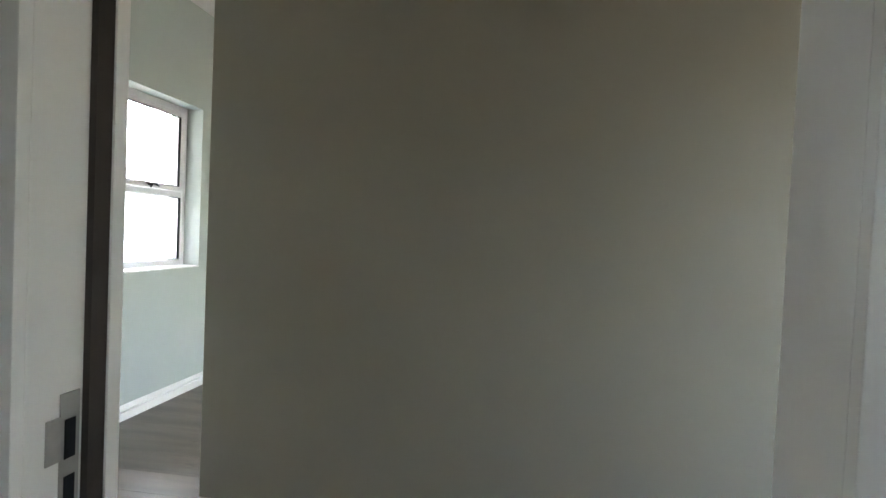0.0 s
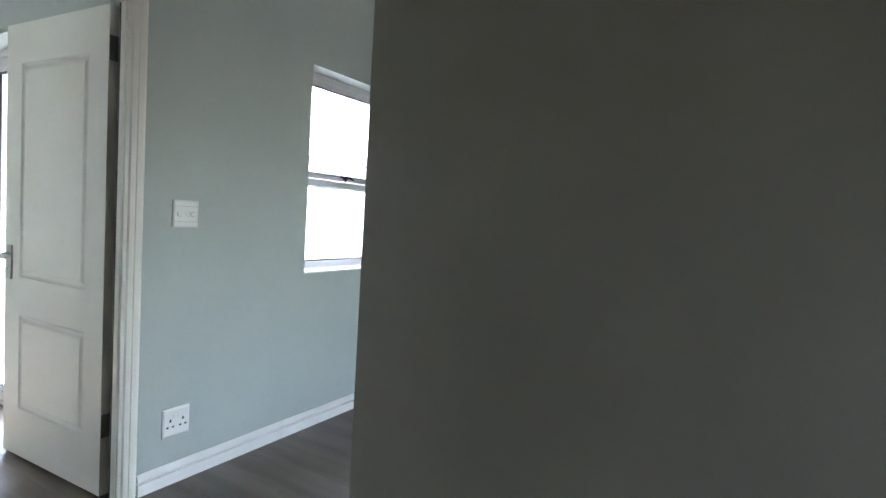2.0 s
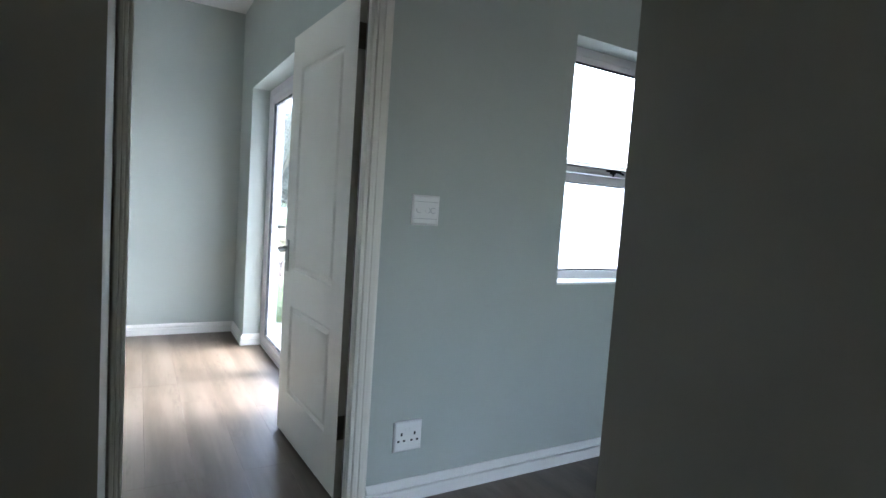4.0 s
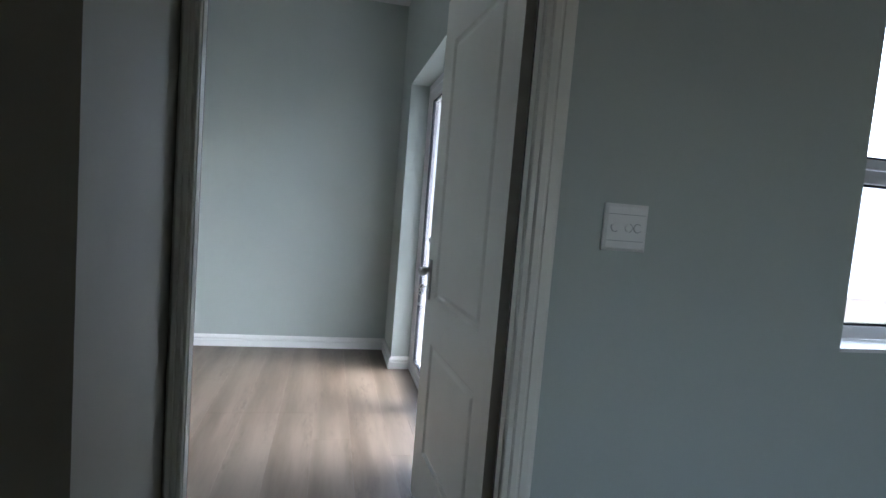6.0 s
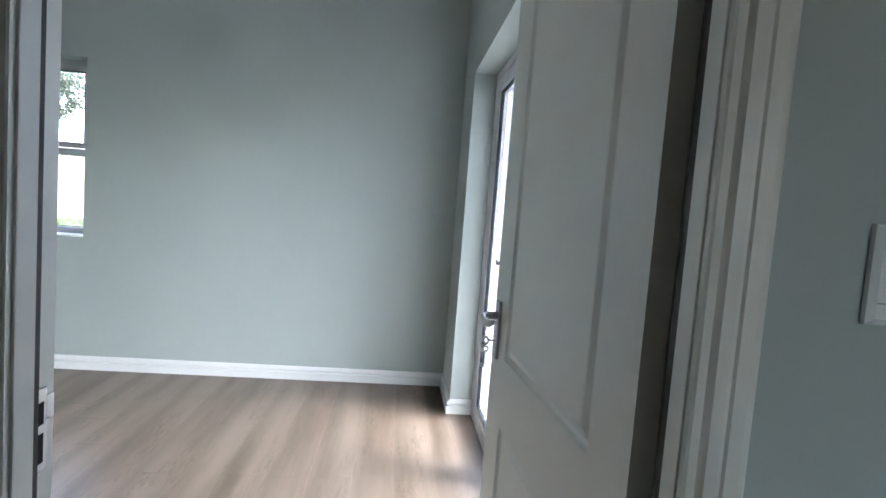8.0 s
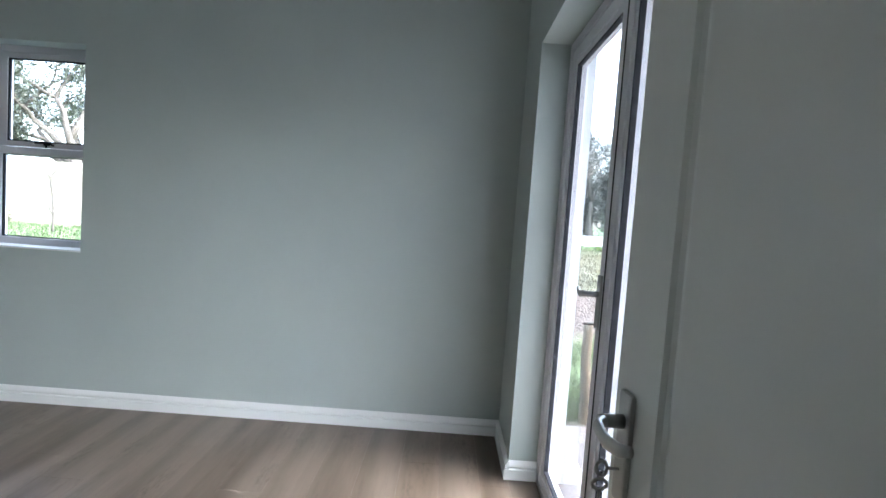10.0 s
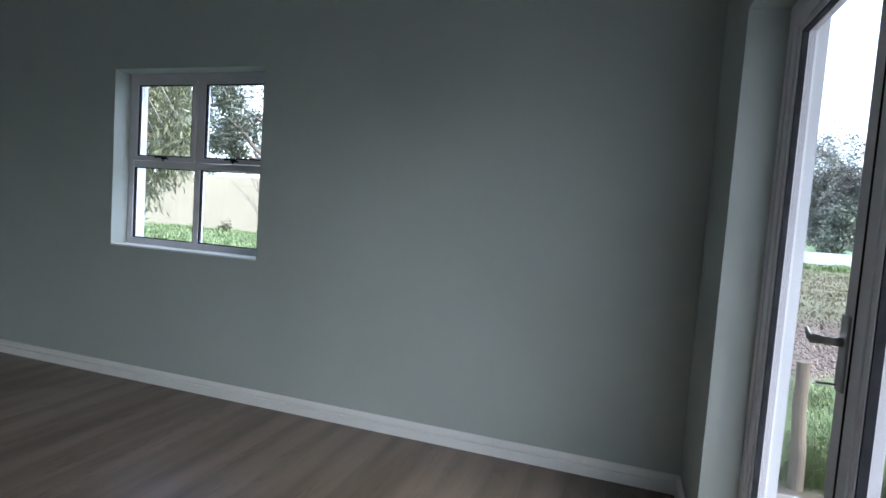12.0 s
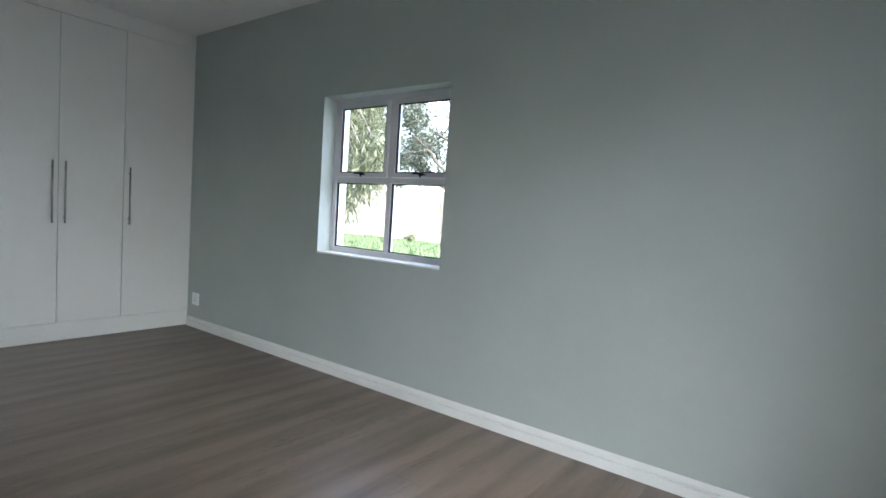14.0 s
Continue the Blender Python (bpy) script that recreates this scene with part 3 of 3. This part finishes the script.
# ---- first doorway frame ----
f2 = thing("door_frame_2", pose(0, 0, 0), "white painted timber door frame with dark strip", "door frame", "", "structure")
FL, FR = SY1 - 0.03, SY0 + 0.03
bm = bmesh.new()
box(bm, -0.804, -0.685, FL, SY1, 0, DH - 0.03, 0.002)
part("jamb", bm, WHITE, f2)
bm = bmesh.new()
box(bm, -0.804, -0.685, SY0, FR, 0, DH - 0.03, 0.002)
part("jamb", bm, WHITE, f2)
bm = bmesh.new()
box(bm, -0.804, -0.685, SY0, SY1, DH - 0.03, DH, 0.002)
part("head", bm, WHITE, f2)
bm = bmesh.new()
box(bm, -0.706, -0.685, FL - 0.012, FL, 0, DH - 0.03, 0.002)
part("door_stop", bm, WHITE, f2)
# narrow dark brown strip beside the stop
bm = bmesh.new()
box(bm, -0.731, -0.7065, FL - 0.009, FL, 0, DH - 0.03)
part("fillet", bm, BROWNSTRIP, f2, "dark brown strip along the stop")
for ya, yb in ((FL, FL + 0.07), (FR - 0.07, FR)):
    bm = bmesh.new()
    box(bm, -0.820, -0.804, ya, yb, 0, DH + 0.04, 0.002)
    part("architrave", bm, WHITE, f2)
bm = bmesh.new()
box(bm, -0.762, -0.736, FL - 0.002, FL, 0.86, 1.03, 0.0006)
box(bm, -0.780, -0.762, FL - 0.002, FL, 0.955, 1.005, 0.0006)
keep = part("strike_plate", bm, STEEL, f2, "steel strike plate")
bm = bmesh.new()
box(bm, -0.757, -0.742, FL - 0.0027, FL - 0.0021, 0.955, 1.0)
box(bm, -0.757, -0.742, FL - 0.0027, FL - 0.0021, 0.885, 0.935)
part("latch_pocket", bm, BLACK, keep, "dark latch pockets")


# ---- electrical plates ----
def plate(name, m, size, label, category):
    e = thing(name, m, label, category)
    bm = bmesh.new()
    s = size / 2
    v0 = [bm.verts.new((x, 0, z)) for x, z in ((-s, -s), (s, -s), (s, s), (-s, s))]
    v1 = [bm.verts.new((x, -0.007, z)) for x, z in ((-s, -s), (s, -s), (s, s), (-s, s))]
    q = s - 0.008
    v2 = [bm.verts.new((x, -0.012, z)) for x, z in ((-q, -q), (q, -q), (q, q), (-q, q))]
    for a, b in ((v0, v1), (v1, v2)):
        for k in range(4):
            bm.faces.new((a[k], a[(k + 1) % 4], b[(k + 1) % 4], b[k]))
    bm.faces.new(v2)
    part("cover_plate", bm, PLASTIC, e)
    return e


sw = plate("light_switch", pose(0.843, -0.0005, 1.218), 0.122, "white square light switch with three round buttons", "light switch")
for z in (0.034, -0.034):
    bm = bmesh.new()
    box(bm, -0.052, 0.052, -0.0124, -0.0118, z - 0.0006, z + 0.0006)
    part("groove", bm, GREYPLASTIC, sw, "fine grey joint line")
for x in (-0.032, 0.006, 0.032):
    bm = bmesh.new()
    rod(bm, (x, -0.011, 0), (x, -0.0145, 0), 0.0105, 0.0098, 24)
    btn = part("button", bm, PLASTIC, sw)
    # grey arc put in as the shade around the round button
    bm = bmesh.new()
    a0, a1 = {-0.032: (2.6, 5.4), 0.006: (-1.3, 1.3), 0.032: (0.6, 5.8)}[x]
    tube(bm, [(x + 0.0112 * math.cos(a0 + (a1 - a0) * k / 12), -0.0126, 0.0112 * math.sin(a0 + (a1 - a0) * k / 12)) for k in range(13)], [0.0008] * 13, 5)
    part("button_shade", bm, GREYPLASTIC, btn, "grey shadow rim")

so = plate("wall_socket", pose(0.828, -0.0005, 0.280), 0.128, "white square double wall socket above the skirting", "wall socket")
for x in (-0.030, 0.030):
    bm = bmesh.new()
    box(bm, x - 0.004, x + 0.004, -0.0125, -0.0119, 0.004, 0.017)
    for dx in (-0.013, 0.013):
        box(bm, x + dx - 0.005, x + dx + 0.005, -0.0125, -0.0119, -0.022, -0.014)
    part("pin_slots", bm, BLACK, so, "three dark pin slots")
    bm = bmesh.new()
    box(bm, x - 0.020 * (1 if x > 0 else -1) - 0.006, x - 0.020 * (1 if x > 0 else -1) + 0.006, -0.0145, -0.0118, 0.022, 0.040, 0.001)
    part("rocker", bm, PLASTIC, so)

rs = plate("wall_socket", pose(-4.805, YB - 0.0005, 0.275), 0.115, "white square wall socket beside the wardrobe", "wall socket")
bm = bmesh.new()
for dx, dz in ((0, 0.012), (-0.013, -0.014), (0.013, -0.014)):
    box(bm, dx - 0.004, dx + 0.004, -0.0125, -0.0119, dz - 0.006, dz + 0.006)
part("pin_slots", bm, GREYPLASTIC, rs, "three dark pin slots")


# ---- built-in wardrobe ----
def wardrobe_unit(y0, y1, doors, label):
    u = thing("wardrobe_unit", pose(XW, y0, 0), label, "wardrobe", "built-in wardrobe units")
    w = y1 - y0
    bm = bmesh.new()
    box(bm, -0.60, -0.022, 0, w, 0.15, H - 0.004)
    part("carcass", bm, CUPBOARD, u)
    bm = bmesh.new()
    box(bm, -0.055, -0.010, 0.0, w, 0.0, 0.148, 0.001)
    part("plinth", bm, CUPBOARD, u)
    bm = bmesh.new()
    box(bm, -0.02, 0.0, 0.0, w, 2.652, H - 0.004, 0.001)
    part("top_filler", bm, CUPBOARD, u)
    dw = w / doors
    for k in range(doors):
        a, b = k * dw + 0.002, (k + 1) * dw - 0.002
        bm = bmesh.new()
        box(bm, -0.02, 0.0, a, b, 0.153, 2.648, 0.0012)
        d = part("cupboard_door", bm, CUPBOARD, u)
        hy = {"l": a + 0.04, "r": b - 0.045}["r" if (k == 0 and doors == 2) else "l"]
        bm = bmesh.new()
        tube(bm, [(0.032, hy, 0.978), (0.032, hy, 1.482)], [0.0075, 0.0075], 12)
        for z in (1.03, 1.43):
            rod(bm, (0.0, hy, z), (0.030, hy, z), 0.0045)
        part("bar_handle", bm, STEEL, d, "brushed steel bar handle", True)


wl = "white built-in wardrobe with steel bar handles"
wardrobe_unit(2.513, YB - 0.002, 1, wl + ", single door by the wall")
wardrobe_unit(1.533, 2.512, 2, wl + ", two doors")
wardrobe_unit(0.553, 1.532, 2, wl + ", two doors")
wardrobe_unit(0.142, 0.552, 1, wl + ", narrow single door")

# ---- outside: ground, paving, post, walls ----
bm = bmesh.new()
nx, ny = 60, 60
gv = {}
for i in range(nx + 1):
    for j in range(ny + 1):
        u, v = i / nx * 2 - 1, j / ny * 2 - 1
        x, y = 400 * u * abs(u) ** 1.6, 400 * v * abs(v) ** 1.6
        z = GZ + 0.03 * noise.noise((x * 0.4, y * 0.4, 0.3))
        if -6.5 < x < 5 and -6 < y < 4.2:
            z = GZ - 0.03
        gv[i, j] = bm.verts.new((x, y, z))
for i in range(nx):
    for j in range(ny):
        bm.faces.new((gv[i, j], gv[i + 1, j], gv[i + 1, j + 1], gv[i, j + 1]))
g = new("ground", finish("ground", bm, GROUND, True))
tagged(g, "rough ground of grass, dug soil and dry veld", "ground", "", "structure")

terrace = thing("pavement", pose(0, 0, 0), "pale concrete paving slabs outside the glazed doors", "paving", "", "structure")
rnd = random.Random(4)
px = XF + 0.27
for i in range(5):
    for j in range(5):
        x0, y0 = px + i * 0.66, 0.27 + j * 0.645
        bm = bmesh.new()
        dz = rnd.uniform(-0.003, 0.003)
        box(bm, x0, x0 + 0.654, y0, y0 + 0.639, -0.22, -0.05 + dz, 0.004)
        part("slab", bm, CONCRETE, terrace)

post = thing("wooden_post", pose(1.32, 3.90, GZ, 2, -3, 0), "weathered wooden post standing in tall grass", "post")
bm = bmesh.new()
tube(bm, [(0, 0, -0.05), (0.006, 0, 0.2), (-0.004, 0.003, 0.45), (0.003, 0, 0.60), (0.004, 0, 0.72)], [0.040, 0.038, 0.036, 0.035, 0.033], 14)
part("shaft", bm, POSTWOOD, post)



def wire_fence(x0, x1, y, top, pitch):
    """Square-mesh wire stretched past the post, slightly slack."""
    fence = thing("wire_fence", pose(0, y, GZ), "thin galvanised wire mesh fence fixed to the wooden post", "fence")
    bm = bmesh.new()
    rows = int(top / pitch)
    for k in range(1, rows + 1):
        tube(bm, [(x0 + (x1 - x0) * i / 8, 0.006 * math.sin(i * 1.3 + k), k * pitch + 0.006 * math.sin(i * 0.9 + k * 2.1)) for i in range(9)], [0.0009] * 9, 4)
    part("horizontal_wire", bm, GALV, fence)
    bm = bmesh.new()
    for i in range(int((x1 - x0) / pitch) + 1):
        x = x0 + i * pitch
        tube(bm, [(x, 0.0, -0.02), (x, 0.004 * math.sin(x * 7), rows * pitch)], [0.0009] * 2, 4)
    part("vertical_wire", bm, GALV, fence)


wire_fence(0.95, 4.6, 3.955, 0.74, 0.074)
solid("garden_wall_1", [(-40, -4.0, 20.0, 20.22, GZ - 0.1, 2.25)], CREAM, "cream plastered boundary wall behind the lawn", "garden wall")
solid("garden_wall_2", [(-3.0, 14.7, 34.0, 34.22, GZ - 0.1, 0.60), (14.7, 15.05, 33.95, 34.27, GZ - 0.1, 0.66)], RENDERWHITE, "low white boundary wall across the veld", "garden wall")
solid("garden_wall_3", [(17.0 + 1.5 * k, 18.45 + 1.5 * k, 46.0, 46.2, GZ - 0.1, 1.12) for k in range(14)] + [(18.45 + 1.5 * k, 18.5 + 1.5 * k, 46.0, 46.2, GZ - 0.1, 0.9) for k in range(13)],
      RENDERWHITE, "low white notched wall beyond the veld", "garden wall")

out = thing("outbuilding", pose(0, 0, 0), "white rendered outbuilding with a pale sheet roof", "outbuilding")
bm = bmesh.new()
box(bm, 8.2, 18.0, 9.0, 12.4, GZ - 0.1, 2.75)
part("wall", bm, RENDERWHITE, out)
bm = bmesh.new()
a = [bm.verts.new(v) for v in ((7.9, 8.7, 2.75), (18.3, 8.7, 2.75), (18.3, 10.7, 3.55), (7.9, 10.7, 3.55), (7.9, 12.7, 2.75), (18.3, 12.7, 2.75))]
bm.faces.new(a[:4])
bm.faces.new((a[3], a[2], a[5], a[4]))
bm.faces.new((a[0], a[3], a[4]))
bm.faces.new((a[1], a[5], a[2]))
bm.faces.new((a[0], a[4], a[5], a[1]))
part("roof", bm, ROOFTILE, out)
bm = bmesh.new()
box(bm, 11.6, 12.1, 8.9, 9.0, 0.35, 0.68, 0.01)
part("meter_box", bm, CONCRETE, out, "small grey meter box")


# ---- plants ----
def leaf_cloud(centres, count, size, rng, droop=0.0, spread=(1, 1, 1)):
    """Many small separate leaf quads gathered in clumps."""
    vs, fs = [], []
    for _ in range(count):
        c, r = centres[rng.randrange(len(centres))]
        d = Vector((rng.gauss(0, 1) * spread[0], rng.gauss(0, 1) * spread[1], rng.gauss(0, 1) * spread[2])) * r * 0.5
        p = Vector(c) + d
        ax = Vector((rng.gauss(0, 1), rng.gauss(0, 1), rng.gauss(0, 0.6) - droop)).normalized()
        side = ax.cross(Vector((rng.gauss(0, 1), rng.gauss(0, 1), rng.gauss(0, 1)))).normalized()
        ln, wd = size * rng.uniform(0.6, 1.3), size * (rng.uniform(0.055, 0.10) if droop else rng.uniform(0.26, 0.48))
        k = len(vs)
        vs += [p, p + ax * ln * 0.5 + side * wd, p + ax * ln, p + ax * ln * 0.5 - side * wd]
        fs.append((k, k + 1, k + 2, k + 3))
    return vs, fs


def cloud_mesh(name, vs, fs, material):
    me = bpy.data.meshes.new(name)
    me.from_pydata([tuple(v) for v in vs], [], fs)
    me.materials.append(material)
    return me


def limbs(bm, rng, p, d, ln, r, depth, tips, wide=0.7):
    pts, rad = [Vector(p)], [r]
    q, dd = Vector(p), Vector(d).normalized()
    for k in range(4):
        dd = (dd + Vector((rng.gauss(0, 0.16), rng.gauss(0, 0.16), rng.gauss(0.03, 0.08)))).normalized()
        q = q + dd * ln / 4
        pts.append(q.copy())
        rad.append(r * (1 - 0.13 * (k + 1)))
    tube(bm, pts, rad, 7 if depth > 1 else 5)
    if depth == 0:
        tips.append((pts[-1], ln))
        return
    if depth <= 2:
        tips.append((pts[2], ln * 0.6))
    for _ in range(rng.choice((2, 3, 3))):
        a = pts[rng.choice((2, 3, 4, 4))]
        nd = (dd + Vector((rng.gauss(0, wide), rng.gauss(0, wide), rng.gauss(0.1, 0.35)))).normalized()
        limbs(bm, rng, a, nd, ln * rng.uniform(0.6, 0.8), r * 0.5, depth - 1, tips, wide)


def tree(m, height, seed, leaf, count, size, label, droop=0.0, girth=0.035, lean=(0.1, 0, 1), depth=3, puff=0.75, hanging=(), name="tree"):
    rng = random.Random(seed)
    t = thing(name, m, label, name)
    bm = bmesh.new()
    tips = []
    limbs(bm, rng, (0, 0, -0.1), lean, height * 0.38, height * girth, depth, tips)
    for p in hanging:
        tube(bm, [(p[0] * 0.55, p[1] * 0.55 + 0.5, 2.9), (p[0] * 0.8, p[1] * 0.8 + 0.2, p[2] + 0.75), p], [0.02, 0.011, 0.004], 5)
    part("trunk", bm, BARK, t, "", True)
    if count:
        cl = [(p, max(0.25, l * puff)) for p, l in tips] + [(p, 0.24) for p in hanging]
        crown = new("crown", cloud_mesh("crown", *leaf_cloud(cl, count, size, rng, droop), leaf))
        crown.parent = t
    return t


far_label = "tall grey-green gum tree with a ragged crown"
for k, (x, y, h) in enumerate(((9.3, 46, 14.5), (13.5, 50, 11), (18.0, 47, 8.5), (6.0, 50, 15), (23, 50, 10.5), (29, 54, 12), (12.0, 60, 14), (20, 62, 12), (36, 58, 12), (3.0, 58, 13))):
    tree(pose(x, y, GZ, 0, 0, 40 * k), h, 20 + k, FARLEAF, 9000, 0.17, far_label, lean=(0.3, 0.1, 1), depth=4, puff=0.55)
for k, (x, y, h) in enumerate(((8, 54, 6), (11, 52, 5.5), (14.5, 55, 6.5), (17, 53, 5.5), (20, 54, 6), (23.5, 55, 6.5), (27, 53, 6), (31, 56, 6.5), (5, 55, 6))):
    tree(pose(x, y, GZ, 0, 0, 55 * k), h, 120 + k, FARLEAF, 5000, 0.32, "low grey-green scrub tree with foliage to the ground", lean=(0.1, 0.1, 0.55), depth=3, puff=1.5)
tree(pose(13.2, 41, GZ), 4.0, 51, DARKLEAF, 4000, 0.2, "small dark round tree beyond the low wall", depth=2, puff=1.1)
for k, (x, y, h) in enumerate(((-24.5, 25.5, 13), (-18.5, 27.0, 12), (-29.5, 26.0, 12), (-13.5, 31.0, 5.5), (-35, 27, 12), (-23, 34, 14))):
    tree(pose(x, y, GZ, 0, 0, 63 * k), h, 70 + k, DARKLEAF, 14000, 0.17, "dark gum tree behind the boundary wall", lean=(0.2, -0.1, 1), depth=4, puff=0.6)
tree(pose(-8.9, 5.9, GZ, 0, 0, 0), 5.4, 91, LEAF, 34000, 0.125, "garden tree with long drooping leaves near the window", droop=1.3, lean=(0.55, 0.5, 1), depth=4,
     hanging=((3.14, -0.1, 1.45), (3.25, -0.15, 1.62), (3.5, -0.1, 1.75), (3.74, -0.1, 1.92), (3.4, -0.05, 2.0), (3.05, -0.1, 1.85), (3.0, -0.2, 2.2), (3.7, 0.0, 2.3)))
tree(pose(-11.75, 16.2, GZ), 3.6, 95, LEAF, 0, 0.1, "bare twiggy shrub against the boundary wall", girth=0.012, depth=5)
tree(pose(-15.45, 18.6, GZ), 0.55, 97, LEAF, 260, 0.09, "low leafy weed standing in the lawn grass", girth=0.02, depth=2, name="weed")


def blades(name, area, count, hmin, hmax, seed, label, wide=0.006, material=None, tuft=0.05):
    """Grass in uneven tufts; every blade arches over towards its tip."""
    rng = random.Random(seed)
    vs, fs = [], []
    made_here = 0
    while made_here < count:
        cx, cy = rng.uniform(area[0], area[1]), rng.uniform(area[2], area[3])
        lush = 0.45 + 0.75 * max(0.0, 0.5 + noise.noise((cx * 1.3, cy * 1.3, seed)))
        lean_to = rng.uniform(0, math.tau)
        for _ in range(rng.randint(7, 16)):
            made_here += 1
            x, y = cx + rng.gauss(0, tuft), cy + rng.gauss(0, tuft)
            h = lush * rng.uniform(hmin, hmax)
            a = lean_to + rng.gauss(0, 1.2)
            b = h * rng.uniform(0.3, 1.3)
            dx, dy, w = math.cos(a), math.sin(a), wide * rng.uniform(0.6, 1.4)
            k = len(vs)
            for f, up, ww in ((0.0, 0.0, 1.0), (0.18, 0.5, 0.85), (0.5, 0.82, 0.6)):
                vs.append((x + dx * b * f - dy * w * ww, y + dy * b * f + dx * w * ww, GZ - 0.03 + (h + 0.03) * up))
                vs.append((x + dx * b * f + dy * w * ww, y + dy * b * f - dx * w * ww, GZ - 0.03 + (h + 0.03) * up))
            vs.append((x + dx * b, y + dy * b, GZ + h * rng.uniform(0.7, 0.95)))
            fs += [(k, k + 1, k + 3, k + 2), (k + 2, k + 3, k + 5, k + 4), (k + 4, k + 5, k + 6)]
    ob = new(name, cloud_mesh(name, vs, fs, material or BLADE))
    return tagged(ob, label, "grass", "", "stuff")


blades("tall_grass", (0.9, 4.6, 3.98, 5.6), 30000, 0.08, 0.30, 5, "tall fresh green grass beyond the paving", 0.0035)
blades("lawn_grass", (-20, -5.0, 6.5, 19.8), 60000, 0.05, 0.20, 6, "green lawn grass before the boundary wall", 0.012, LAWN, 0.12)

blades("dry_grass", (1.5, 16.0, 10.3, 30.0), 34000, 0.03, 0.12, 8, "dry yellowed veld grass", 0.015, STRAW, 0.16)
blades("verge_grass", (2.0, 18.0, 29.0, 33.9), 9000, 0.08, 0.3, 9, "green grass verge below the low white wall", 0.02)


def clods(count, seed):
    rng = random.Random(seed)
    vs, fs = [], []
    for _ in range(count):
        y = rng.uniform(5.6, 11.2)
        x = rng.uniform(0.9, 1.5 + y * 0.55)
        r = rng.uniform(0.010, 0.038)
        k = len(vs)
        for dx, dy, dz in ((1, 0, 0), (0, 1, 0), (-1, 0, 0), (0, -1, 0), (0, 0, 1), (0, 0, -1)):
            s = r * rng.uniform(0.6, 1.3)
            vs.append((x + dx * s, y + dy * s, GZ + 0.02 + dz * s * 0.7))
        for a, c in ((0, 1), (1, 2), (2, 3), (3, 0)):
            fs += [(k + a, k + c, k + 4), (k + c, k + a, k + 5)]
    ob = new("soil_clods", cloud_mesh("soil_clods", vs, fs, CLOD))
    tagged(ob, "loose dug brown soil clods", "soil", "", "stuff")


clods(14000, 11)

# ---- floor planks ----
PW, PL = 0.193, 1.285
made = {}


def plank(x0, x1, y0, y1):
    w, l = round(x1 - x0, 3), round(y1 - y0, 3)
    if (w, l) not in made:
        bm = bmesh.new()
        box(bm, 0.0002, w - 0.0002, 0.0002, l - 0.0002, -0.008, 0.0)
        top = [e for e in bm.edges if all(v.co.z > -0.001 for v in e.verts)]
        bmesh.ops.bevel(bm, geom=top, offset=0.0004, segments=1, affect="EDGES")
        made[w, l] = finish("plank", bm, FLOORWOOD)
    ob = new("plank", made[w, l])
    ob.location = (x0, y0, 0)
    ob.parent = floor


def lay(xa, xb, ya, yb, seed):
    rng = random.Random(seed)
    x = xa
    while x < xb - 0.01:
        x1 = min(x + PW, xb)
        y = ya
        first = rng.choice((0.35, 0.6, 0.9, 1.1, 1.285))
        while y < yb - 0.01:
            y1 = min(y + first, yb)
            if yb - y1 < 0.12:
                y1 = yb
            plank(x, x1, y, y1)
            y, first = y1, PL
        x = x1


lay(-4.94, XF, 0.14, YB, 1)
lay(XF, XF + 0.13, FY0, FY1, 2)
lay(DL, DR, 0.0, 0.14, 3)
lay(-0.69, CX, -5.0, 0.0, 4)
lay(CX, CX + 0.14, CY, 0.0, 5)
lay(CX + 0.14, 2.9, -3.0, 0.0, 6)
